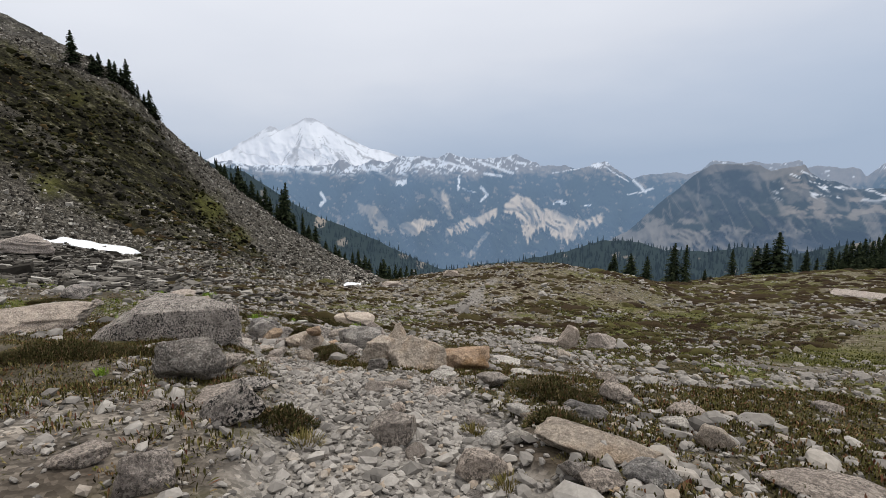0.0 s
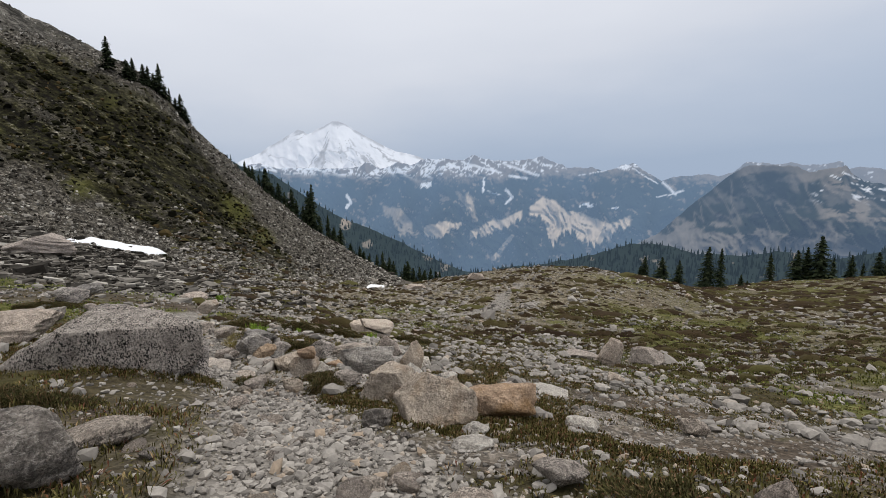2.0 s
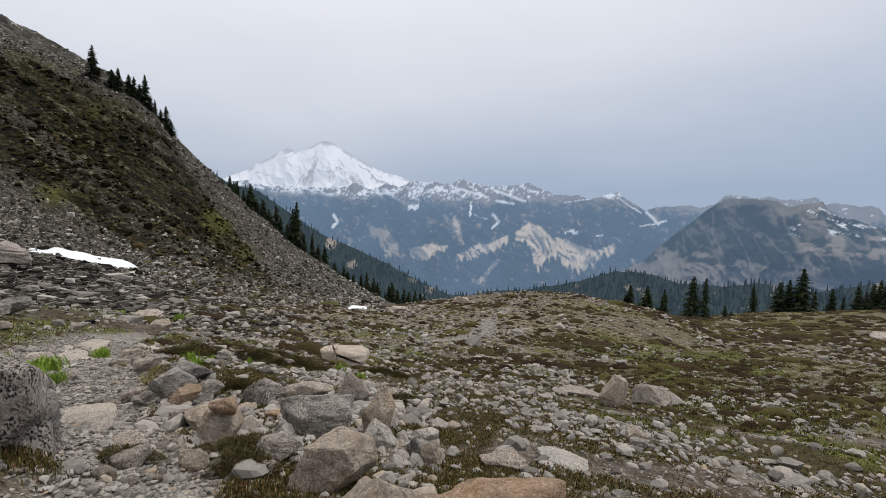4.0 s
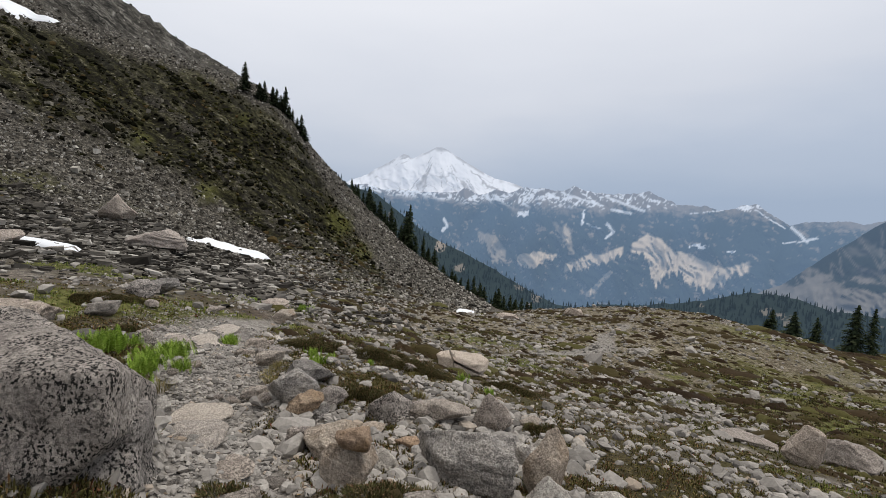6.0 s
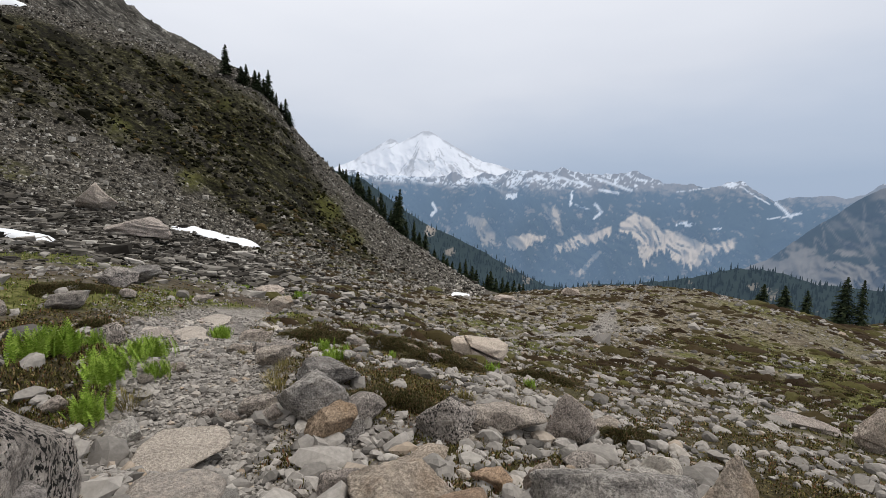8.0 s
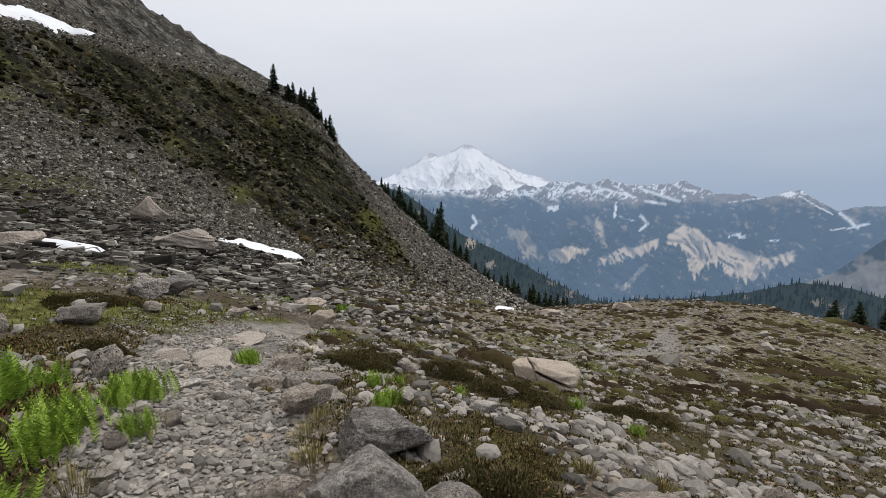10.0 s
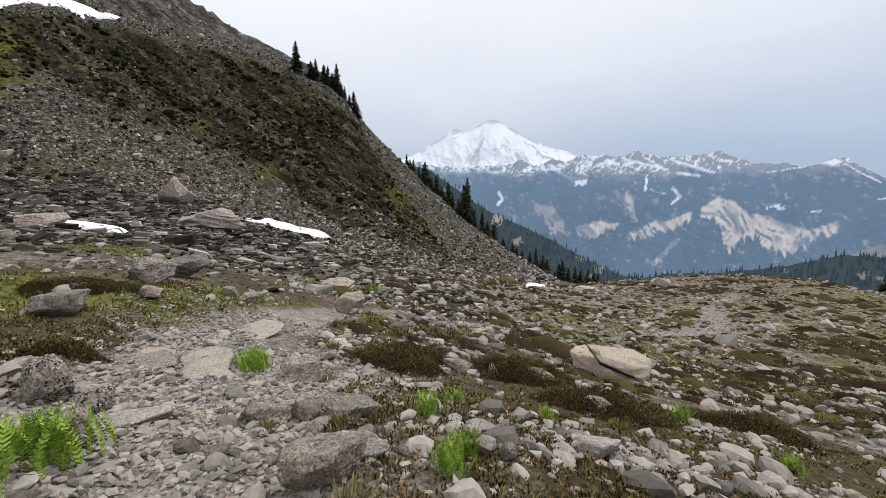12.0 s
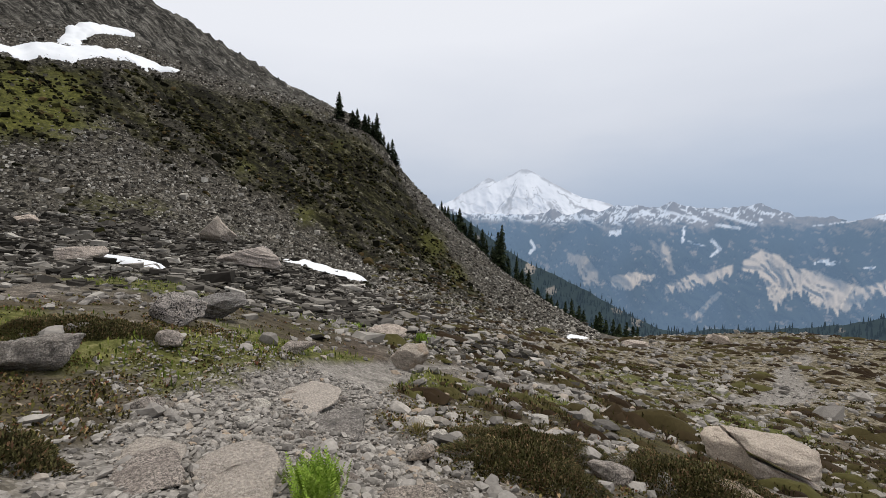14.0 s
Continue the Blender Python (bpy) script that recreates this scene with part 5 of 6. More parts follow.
boulder(0.17, 4.25, 0.34, 0.20, 0.18, -5, "pale", "slab", "flat pale stone beside the trail")
boulder(0.27, 4.64, 0.20, 0.15, 0.10, -6, "white")
boulder(0.45, 4.58, 0.17, 0.13, 0.10, -10, "white")
boulder(0.58, 5.38, 0.23, 0.17, 0.09, -10, "white", "round")
boulder(0.77, 3.83, 0.24, 0.18, 0.10, -20, "pale")
boulder(1.08, 3.92, 0.32, 0.24, 0.12, -26, "marble")
boulder(0.65, 3.94, 0.19, 0.14, 0.12, -17, "grey")
boulder(1.15, 5.32, 0.35, 0.21, 0.11, -18, "dark", "slab")
boulder(1.86, 5.19, 0.26, 0.19, 0.09, -28, "white", "round")
boulder(1.90, 4.72, 0.27, 0.21, 0.18, -32, "tan")
boulder(1.75, 6.23, 0.35, 0.26, 0.19, -21, "pale")
boulder(2.23, 4.07, 0.79, 0.47, 0.08, -42, "pale", "slab", "broad pale slab in the heather")
boulder(84.5, 92.0, 12.5, 8.0, 0.9, -42, "pale", "slab", "long pale bedrock slab in the meadow")
boulder(2.15, 5.57, 0.35, 0.21, 0.08, -29, "pale", "slab")
boulder(4.27, 6.53, 0.32, 0.19, 0.10, -41, "pale", "slab")
boulder(-17.02, 23.16, 1.27, 0.95, 0.71, 38, "dark")
boulder(0.49, 6.75, 0.38, 0.29, 0.17, -9, "grey")
boulder(-0.49, 5.55, 0.14, 0.11, 0.10, 10, "pale", "round")
boulder(-0.13, 6.43, 0.33, 0.30, 0.07, 1, "pale", "flush")
boulder(-1.78, 5.50, 0.36, 0.27, 0.14, 36, "lichen", "round")
boulder(-1.81, 5.00, 0.47, 0.35, 0.10, 44, "pale", "round")
boulder(-2.68, 6.73, 0.61, 0.36, 0.17, 36, "grey", "slab")
boulder(1.81, 6.58, 0.29, 0.22, 0.25, -29, "pale", "wedge")
boulder(1.22, 5.77, 0.31, 0.19, 0.11, -27, "dark", "slab")
boulder(-2.96, 11.38, 0.52, 0.42, 0.44, 33, "tan", "boulder", "tan boulder in the row of stones beside the trail")
boulder(-2.88, 11.30, 0.32, 0.25, 0.21, 30, "orange", "round", "rusty orange rounded stone on top of a paler stone", 0.37)
boulder(-3.55, 13.28, 0.42, 0.32, 0.16, 27, "tan")
boulder(-2.03, 12.23, 1.04, 0.78, 0.62, 20, "marble", "boulder", "grey boulder with white marbled veins")
boulder(-1.29, 12.73, 0.69, 0.52, 0.79, 15, "tan", "wedge", "pointed pale boulder with an ochre foot")
boulder(-1.18, 12.12, 0.59, 0.45, 0.38, 8, "white", "wedge")
boulder(-4.96, 13.67, 0.73, 0.55, 0.55, 34, "marble", "boulder", "blue-grey boulder with pale veins beside the trail")
boulder(-4.57, 13.34, 0.52, 0.39, 0.34, 34, "brown")
boulder(-4.40, 13.37, 0.45, 0.34, 0.19, 32, "dark", "wedge")
boulder(-3.53, 13.98, 0.67, 0.50, 0.46, 25, "lichen", "boulder", "grey boulder speckled with black lichen")
boulder(-3.34, 10.38, 0.36, 0.22, 0.19, 41, "grey", "slab")
boulder(-3.87, 10.96, 0.41, 0.52, 0.07, 41, "pale", "flush")
boulder(-1.25, 14.14, 0.27, 0.20, 0.24, 7, "white")
boulder(-1.60, 13.69, 0.28, 0.21, 0.32, 10, "white")
boulder(-0.57, 13.04, 0.43, 0.32, 0.20, 1, "white")
boulder(-0.42, 11.78, 0.28, 0.21, 0.33, -0, "tan")
boulder(-0.66, 11.85, 0.24, 0.18, 0.33, 3, "dark")
boulder(0.54, 11.99, 0.69, 0.51, 0.19, -11, "pale")
boulder(1.43, 12.52, 0.78, 0.59, 0.11, -19, "white")
boulder(2.88, 13.92, 0.34, 0.25, 0.10, -26, "white")
boulder(-4.65, 14.57, 0.31, 0.24, 0.14, 29, "white")
boulder(-5.33, 13.47, 0.30, 0.22, 0.20, 37, "pale")
boulder(5.75, 22.73, 1.30, 0.97, 1.20, -22, "pale", "wedge", "split pale boulder above the meadow")
boulder(8.03, 24.77, 1.55, 1.17, 0.90, -26, "pale", "round", "rounded pale boulder above the meadow")
boulder(-3.84, 12.14, 0.42, 0.25, 0.25, 25, "pale", "slab")
boulder(-2.93, 13.01, 0.38, 0.23, 0.17, 9, "orange", "slab")
boulder(-2.53, 13.00, 0.36, 0.27, 0.36, 3, "pale", "wedge")
boulder(-2.13, 14.18, 0.35, 0.26, 0.15, -2, "grey")
boulder(-1.48, 14.11, 0.34, 0.26, 0.19, -9, "white", "round")
boulder(-2.84, 11.99, 0.30, 0.22, 0.24, 10, "white")
boulder(-4.48, 11.30, 0.53, 0.85, 0.08, 41, "bare", "flush", "smooth tan slab flush with the trail")
boulder(-14.11, 16.53, 0.60, 0.45, 0.48, 57, "grey")
boulder(-61.95, 59.38, 5.57, 4.18, 3.65, 50, "grey", "wedge", "huge grey block at the foot of the scree")
boulder(-41.51, 46.48, 5.51, 4.13, 2.04, 46, "pale", "boulder", "pale block at the foot of the scree")
boulder(-7.23, 12.71, 0.22, 0.16, 0.14, 51, "pale", "round")
boulder(-16.06, 21.37, 1.11, 0.83, 0.64, 48, "lichen", "boulder", "dark grey boulder standing in heather")
boulder(-15.99, 29.34, 1.53, 1.15, 0.44, 34, "pale", "round")
boulder(-13.90, 19.67, 0.42, 0.31, 0.27, 47, "pale")
boulder(-6.47, 15.28, 0.55, 0.33, 0.26, 33, "grey", "slab")
boulder(-8.39, 17.52, 0.64, 0.39, 0.26, 35, "grey", "slab")
boulder(-6.46, 12.70, 0.41, 0.31, 0.22, 55, "white", "wedge", "pale triangular stone beside the trail")
boulder(-1.58, 16.36, 0.65, 0.49, 0.20, -13, "tan", "wedge")
boulder(-6.27, 21.19, 0.77, 0.46, 0.16, 17, "tan", "slab")
boulder(1.58, 102.74, 3.71, 2.78, 1.70, -3, "pale")
boulder(-5.77, 13.84, 0.39, 0.24, 0.20, 38, "grey", "slab")
boulder(-6.59, 15.68, 0.63, 0.47, 0.15, 32, "marble", "boulder", "striped boulder with a white quartz vein")
boulder(-9.85, 15.63, 0.39, 0.29, 0.46, 65, "lichen", "boulder", "cracked whitish boulder at the trail's edge")
boulder(-9.31, 15.72, 0.32, 0.24, 0.23, 62, "lichen")
boulder(-8.80, 15.20, 0.34, 0.20, 0.18, 65, "grey", "slab")
boulder(-13.85, 17.99, 0.92, 0.55, 0.38, 63, "dark", "slab", "dark flat boulder overhanging a hollow")
boulder(-7.65, 16.07, 0.42, 0.31, 0.19, 44, "grey")
boulder(-7.36, 16.25, 0.30, 0.23, 0.19, 38, "grey")
boulder(-6.96, 16.37, 0.50, 0.37, 0.19, 31, "grey")
boulder(-11.72, 20.25, 1.08, 1.50, 0.11, 44, "bare", "flush", "broad pale slab flush with the trail")
boulder(-9.47, 17.08, 0.59, 0.95, 0.09, 50, "bare", "flush", "smooth tan slab flush with the trail")
boulder(-10.37, 17.07, 0.51, 0.68, 0.08, 55, "pale", "flush")
boulder(-8.64, 15.57, 0.64, 0.35, 0.09, 59, "white", "flush")
boulder(-10.64, 19.58, 0.83, 0.98, 0.10, 42, "dark", "flush")
boulder(-5.73, 16.19, 0.19, 0.14, 0.14, 11, "white")
boulder(-5.89, 16.18, 0.13, 0.10, 0.10, 14, "white")
boulder(-5.57, 16.26, 0.15, 0.11, 0.14, 7, "grey")
boulder(-6.07, 16.51, 0.17, 0.13, 0.08, 16, "white")
boulder(-4.98, 17.13, 0.39, 0.23, 0.16, -4, "white", "slab")
boulder(-5.09, 19.56, 0.41, 0.24, 0.24, -1, "pale", "slab")
boulder(-5.91, 16.47, 0.16, 0.12, 0.08, 13, "tan")
boulder(-16.61, 30.26, 1.59, 1.19, 0.47, 32, "pale", "round")
boulder(-13.83, 22.38, 0.80, 0.48, 0.24, 43, "pale", "slab")
boulder(-9.94, 17.48, 0.67, 0.95, 0.09, 49, "bare", "flush", "broad pale slab flush with the trail")
boulder(-10.68, 17.31, 0.52, 0.79, 0.08, 57, "bare", "flush", "broad pale slab flush with the trail")
boulder(-12.79, 25.33, 0.99, 0.59, 0.67, 29, "tan", "slab")
boulder(-11.98, 18.12, 0.33, 0.25, 0.20, 58, "grey")
boulder(-11.73, 19.41, 0.28, 0.21, 0.13, 47, "white")
boulder(-11.28, 18.79, 0.25, 0.19, 0.09, 48, "white")
boulder(-41.66, 32.70, 2.93, 1.76, 1.00, 63, "pale", "slab")
boulder(-69.45, 41.70, 2.18, 1.64, 1.02, 67, "pale")
boulder(-9.22, 19.18, 0.29, 0.21, 0.16, 28, "tan")
boulder(-9.39, 19.97, 0.30, 0.23, 0.17, 25, "white")
boulder(-9.90, 20.47, 0.37, 0.28, 0.11, 28, "white")
boulder(-10.27, 91.34, 4.24, 2.55, 1.09, 2, "pale", "slab")
boulder(-7.48, 20.60, 0.54, 0.32, 0.22, 5, "grey", "slab")
boulder(-5.46, 12.35, 0.72, 0.95, 0.10, 20, "bare", "flush", "flat tan slab worn smooth in the trail", 0.06)


# ---- conifers ----
def conifer(seed, slim=1.0):
    """A mountain hemlock 10 m tall: tapered trunk, drooping boughs in uneven whorls, a leading shoot."""
    rng = np.random.default_rng(seed)
    tree = new("conifer")
    u, a = np.meshgrid(np.linspace(0, 1, 9), np.linspace(0, 2 * np.pi, 8, endpoint=False), indexing="ij")
    rad = 0.17 * (1 - u) ** 0.9 + 0.012
    bend = 0.12 * grain(u * 3 + seed, 0 * u, 1.0, seed)
    v = np.stack([rad * np.cos(a) + bend, rad * np.sin(a), 10 * u - 0.3], -1).reshape(-1, 3)
    mesh_object("trunk", v, grid_faces(9, 8, True), BARK, tree)
    vs, fs, k = [], [], 0
    for z in np.concatenate([np.linspace(0.7, 8.6, 40), np.linspace(8.7, 9.9, 9)]):
        top = 1 - z / 10
        reach = slim * (2.7 * top ** 0.7 * (0.75 + 0.25 * min(z / 1.5, 1)) + 0.12) * rng.uniform(0.6, 1.15)
        for b in range(rng.integers(6, 10) if z < 8.6 else 4):
            if rng.random() < 0.12:
                continue
            turn, long = rng.uniform(0, 6.283), reach * rng.uniform(0.6, 1.15)
            c, s = math.cos(turn), math.sin(turn)
            droop = rng.uniform(0.12, 0.4) * long
            for j in range(4):
                near, far = long * (0.08 + 0.22 * j), long * (0.34 + 0.24 * j)
                wide = (0.2 + 0.32 * long * (1 - 0.2 * j)) * rng.uniform(0.5, 0.9)
                z0, z1 = z - droop * (near / long) ** 1.5, z - droop * (far / long) ** 1.5 - rng.uniform(0, 0.16)
                skew = rng.normal(0, 0.3 * wide)
                mid = (near + far) / 2
                vs += [(near * c, near * s, z0 + 0.04), (mid * c - wide * s, mid * s + wide * c, (z0 + z1) / 2 - rng.uniform(0.05, 0.22)),
                       (far * c - skew * s, far * s + skew * c, z1), (mid * c + wide * s, mid * s - wide * c, (z0 + z1) / 2 - rng.uniform(0.05, 0.22))]
                fs.append((k, k + 1, k + 2, k + 3))
                k += 4
    mesh_object("crown", vs, fs, NEEDLES, tree, True)
    return tagged(tree, "dark green conifer with drooping boughs on the slope", "tree", group="conifers on the slope")


TREES = [conifer(700 + k, s) for k, s in enumerate((0.8, 1.0, 0.65, 0.9, 0.75, 1.1))]
tree_count = 0


def tree(x, y, height):
    """One conifer of that height; the six built ones are set out first, the rest are copies of them."""
    global tree_count
    base, k = TREES[tree_count % 6], height / 10
    side = 1.3 * k ** 0.75 * (1 + 0.12 * math.sin(7 * tree_count))
    m = pose(x, y, float(ground_z(x, y)) - 0.2, 0, 0, 77 * tree_count) @ Matrix.Diagonal((side, side, k, 1))
    if tree_count < 6:
        base.matrix_world = m
    else:
        copy_thing(base, m @ Matrix.Diagonal((*[1 / s for s in base.scale], 1)))
    tree_count += 1
    return base


def build_forest(ridge, seed, count, az0, az1):
    """Far woods: small spires standing on a ridge."""
    rng = np.random.default_rng(seed)
    co = np.zeros(len(ridge.data.vertices) * 3, np.float32)
    ridge.data.vertices.foreach_get("co", co)
    co = co.reshape(-1, 3)
    r, az, el = hill_angles(co[:, 0], co[:, 1], co[:, 2])
    ok = np.nonzero((az > az0) & (az < az1))[0]
    p = co[rng.choice(ok, count)] + np.stack([rng.normal(0, 3, count), rng.normal(0, 3, count), np.full(count, -1.5)], -1)
    shapes = []
    for k in range(6):
        q = np.random.default_rng(seed + k)
        vv, ff, n = [], [], 0
        for lo, hi, rad in ((0.12, 0.62, 0.5), (0.38, 0.84, 0.36), (0.62, 1.0, 0.22)):
            for i in range(7):
                a0 = 6.283 * (i + q.uniform(-0.3, 0.3)) / 7
                vv.append((rad * math.cos(a0) * q.uniform(0.6, 1.1), rad * math.sin(a0) * q.uniform(0.6, 1.1), lo + q.uniform(-0.05, 0.05)))
            vv.append((0, 0, hi))
            ff += [(n + i, n + (i + 1) % 7, n + 7) for i in range(7)]
            n += 8
        shapes.append((np.array(vv), np.array(ff)))
    h = rng.uniform(5, 11, count)
    w = h * rng.uniform(0.25, 0.4, count)
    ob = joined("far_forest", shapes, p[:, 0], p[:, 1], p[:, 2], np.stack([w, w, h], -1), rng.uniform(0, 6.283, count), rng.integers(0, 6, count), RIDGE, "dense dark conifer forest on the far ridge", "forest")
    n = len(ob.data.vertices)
    # the spires carry the same painted haze as their ridge
    for key, value in (("forest", 1.0), ("cliff", 0.0), ("snow", 0.0), ("haze_glow", 1.0)):
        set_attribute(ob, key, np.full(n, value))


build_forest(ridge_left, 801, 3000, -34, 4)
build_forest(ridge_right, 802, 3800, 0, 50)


# ---- snow left in the hollows ----
def snow_patch(lower, upper, label, thick=0.25):
    """A thin sheet of old snow lying on the slope between two edges (pairs of x and y), rounded off at its rim."""
    n, m = 60, 14
    u = np.linspace(0, 1, n)
    edges = []
    for e in (lower, upper):
        t = np.linspace(0, 1, len(e) // 2)
        edges.append(np.stack([np.interp(u, t, e[0::2]), np.interp(u, t, e[1::2])], -1))
    v = np.linspace(0, 1, m)[None, :, None]
    p = edges[0][:, None] * (1 - v) + edges[1][:, None] * v
    wide = np.linalg.norm(edges[1] - edges[0], axis=1).mean()
    wob = 0.10 * wide * layers(p[..., 0], p[..., 1], max(wide * 0.6, 2.0), 3, 33)
    p[..., 0] += wob
    p[..., 1] += 0.6 * wob
    rim = np.minimum(np.sin(np.pi * v[..., 0]) ** 0.5, 1) * np.minimum(12 * np.minimum(u, 1 - u), 1)[:, None] ** 0.5
    z = ground_z(p[..., 0], p[..., 1]) + thick * (rim * 1.6 - 0.3)
    ob = mesh_object("snow_patch", np.stack([p[..., 0], p[..., 1], z], -1).reshape(-1, 3), grid_faces(n, m), SNOW)
    return tagged(ob, label, "snow", group="snow patches")


snow_patch((-54, 63.5, -55.5, 69, -53, 72, -51.0, 74.5, -49.5, 77), (-58.0, 67.8, -59.2, 74.2, -57.4, 79.4, -54.0, 80.8, -50.2, 79.2), "long patch of old snow at the foot of the scree", 0.42)
snow_patch((-42.5, 33.6, -39.3, 33.9, -35.2, 33.2), (-44, 35, -42.4, 36.4, -37.8, 35.6), "thin strip of old snow between the boulders", 0.3)
snow_patch((-184, 70, -185, 82, -181, 93, -177, 101, -180, 117, -195, 138, -186, 143), (-200, 74, -196, 86, -193, 98, -196, 114, -214, 136, -205, 142, -189, 146), "broad snowfield on the bench below the crest", 1.2)
snow_patch((-198, 112, -214, 122, -222, 132, -229, 151), (-206, 108, -229, 124, -238, 138, -234, 154), "narrow tongue of snow below the rocky crest", 1.0)
snow_patch((-23.5, 108, -21.5, 107, -20, 107), (-25, 115, -22.5, 115.5, -20.5, 114), "small remnant of snow at the end of the scree", 0.4)


tree(-127.2, 170.1, 11.5)
tree(-123.5, 174.0, 7.2)
tree(-123.2, 176.8, 8.8)
tree(-121.7, 180.2, 7.9)
tree(-121.6, 182.8, 8.0)
tree(-120.8, 184.6, 6.7)
tree(-119.8, 186.4, 12.0)
tree(-119.6, 188.9, 5.8)
tree(-119.4, 191.4, 5.4)
tree(-117.8, 192.5, 4.9)
tree(-116.8, 194.3, 9.6)
tree(-116.1, 195.9, 6.1)
tree(-121.9, 241.9, 2.2)
tree(-119.4, 243.1, 4.7)
tree(-116.2, 244.7, 9.6)
tree(-113.0, 246.2, 9.8)
tree(-110.4, 247.4, 8.0)
tree(-107.2, 248.8, 15.1)
tree(-104.4, 250.0, 10.0)
tree(-101.8, 251.1, 13.5)
tree(-99.0, 252.2, 9.6)
tree(-95.7, 253.5, 15.3)
tree(-93.5, 254.3, 11.3)
tree(-90.3, 255.5, 10.6)
tree(-85.8, 257.1, 25.9)
tree(-82.3, 258.2, 10.8)
tree(-78.1, 259.5, 13.4)
tree(-75.1, 260.4, 9.1)
tree(-78.2, 283.5, 6.8)
tree(-72.6, 285.0, 8.3)
tree(-67.0, 286.3, 10.5)
tree(-64.6, 286.9, 9.4)
tree(-61.3, 287.6, 10.2)
tree(-56.9, 288.5, 13.1)
tree(-53.5, 289.1, 17.3)
tree(-49.4, 289.8, 16.7)
tree(-46.9, 290.2, 16.2)
tree(-38.2, 291.5, 22.5)
tree(-40.1, 291.2, 19.0)
tree(-34.8, 291.9, 20.6)
tree(-30.9, 292.3, 24.4)
tree(-27.6, 292.6, 25.0)
tree(-23.8, 292.9, 28.8)
tree(-20.5, 293.2, 29.2)
tree(-18.2, 293.3, 30.9)
tree(67.9, 185.3, 12.6)
tree(66.5, 185.9, 9.1)
tree(77.2, 192.3, 13.5)
tree(82.9, 189.7, 11.7)
tree(94.0, 189.7, 17.0)
tree(97.7, 187.7, 16.1)
tree(108.6, 192.9, 5.2)
tree(132.4, 213.4, 13.1)
tree(137.3, 204.0, 13.2)
tree(141.0, 203.8, 13.9)
tree(143.2, 199.6, 18.2)
tree(149.6, 201.0, 8.8)
tree(155.7, 199.9, 9.9)
tree(159.8, 199.1, 6.5)
tree(118.1, 204.7, 1.9)
tree(145.1, 203.2, 7.2)
tree(172.8, 207.7, 12.2)
tree(176.7, 208.2, 10.3)
tree(179.7, 208.2, 13.5)
tree(182.5, 208.4, 15.5)
tree(184.2, 206.8, 14.3)
tree(187.5, 207.8, 16.6)
tree(189.3, 206.0, 15.5)
tree(192.6, 207.0, 17.6)
tree(195.4, 207.1, 19.3)
tree(169.2, 197.5, 6.0)
tree(174.6, 196.6, 6.8)
tree(178.9, 195.3, 7.4)
tree(182.7, 194.2, 8.1)
tree(-58.8, 296.3, 10.9)
tree(-35.6, 297.0, 13.0)
tree(-101.4, 262.0, 7.9)
tree(-117.9, 252.5, 9.2)
tree(-108.7, 257.0, 9.8)
tree(-30.1, 295.2, 18.7)
tree(-24.0, 295.6, 23.2)
tree(-90.2, 258.6, 10.2)
tree(-28.3, 301.7, 12.5)
tree(-27.8, 299.0, 14.8)
tree(-71.4, 291.5, 5.9)
tree(-90.2, 263.6, 22.2)
tree(-39.0, 301.2, 13.8)
tree(-95.5, 257.9, 7.8)
tree(-86.5, 266.0, 7.0)
tree(-28.2, 298.9, 26.5)
tree(-91.3, 263.7, 9.1)
tree(-61.2, 293.5, 5.7)
tree(-76.9, 267.2, 8.5)
tree(-57.0, 298.5, 7.7)
tree(-100.8, 256.9, 11.1)
tree(-74.5, 271.0, 12.6)
tree(-53.0, 292.0, 10.8)
tree(-51.4, 296.3, 12.2)
tree(-51.0, 294.3, 11.8)
tree(-78.2, 289.7, 5.3)
tree(-66.6, 292.1, 8.9)
tree(-24.6, 303.2, 16.4)
tree(-51.3, 300.4, 14.6)
tree(-77.4, 266.8, 8.2)
tree(-62.6, 289.9, 8.4)
tree(-71.2, 291.4, 4.3)
tree(-40.6, 296.9, 20.6)
tree(-116.0, 251.5, 6.7)
tree(-108.7, 250.1, 8.2)
tree(-54.7, 297.0, 14.4)
tree(-59.6, 296.5, 5.1)
tree(-69.7, 288.5, 4.9)
tree(-65.1, 290.5, 8.1)
tree(-98.5, 257.7, 6.4)
tree(-43.7, 300.1, 15.0)
tree(-78.0, 268.6, 8.7)
tree(-120.5, 255.4, 7.0)
tree(-42.0, 299.2, 13.3)
tree(-67.7, 289.3, 7.0)
tree(-74.1, 295.3, 4.2)
tree(-54.4, 296.5, 10.9)
tree(-64.1, 294.5, 6.8)


fern(-8.28, 13.29, 0.37, 41, "bright green fern clump among the stones", 26)
fern(-8.23, 13.64, 0.31, 42, "bright green fern clump among the stones", 26)
fern(-7.44, 13.48, 0.36, 43, "bright green fern clump among the stones", 26)
fern(-7.97, 14.29, 0.15, 44, "bright green fern clump among the stones", 16)
fern(-6.97, 12.81, 0.21, 45, "bright green fern clump among the stones", 26)
fern(-5.83, 15.78, 0.23, 46, "bright green fern clump among the stones", 26)
fern(-9.38, 17.73, 0.29, 47, "bright green fern clump among the stones", 26)
fern(-2.86, 19.42, 0.21, 48, "bright green fern clump among the stones", 26)
fern(-16.42, 33.54, 0.42, 49, "bright green fern clump among the stones", 26)
fern(-8.20, 13.44, 0.42, 50, "bright green fern clump among the stones", 26)
fern(-7.41, 13.36, 0.32, 51, "bright green fern clump among the stones", 26)
fern(-7.82, 14.24, 0.32, 52, "bright green fern clump among the stones", 26)
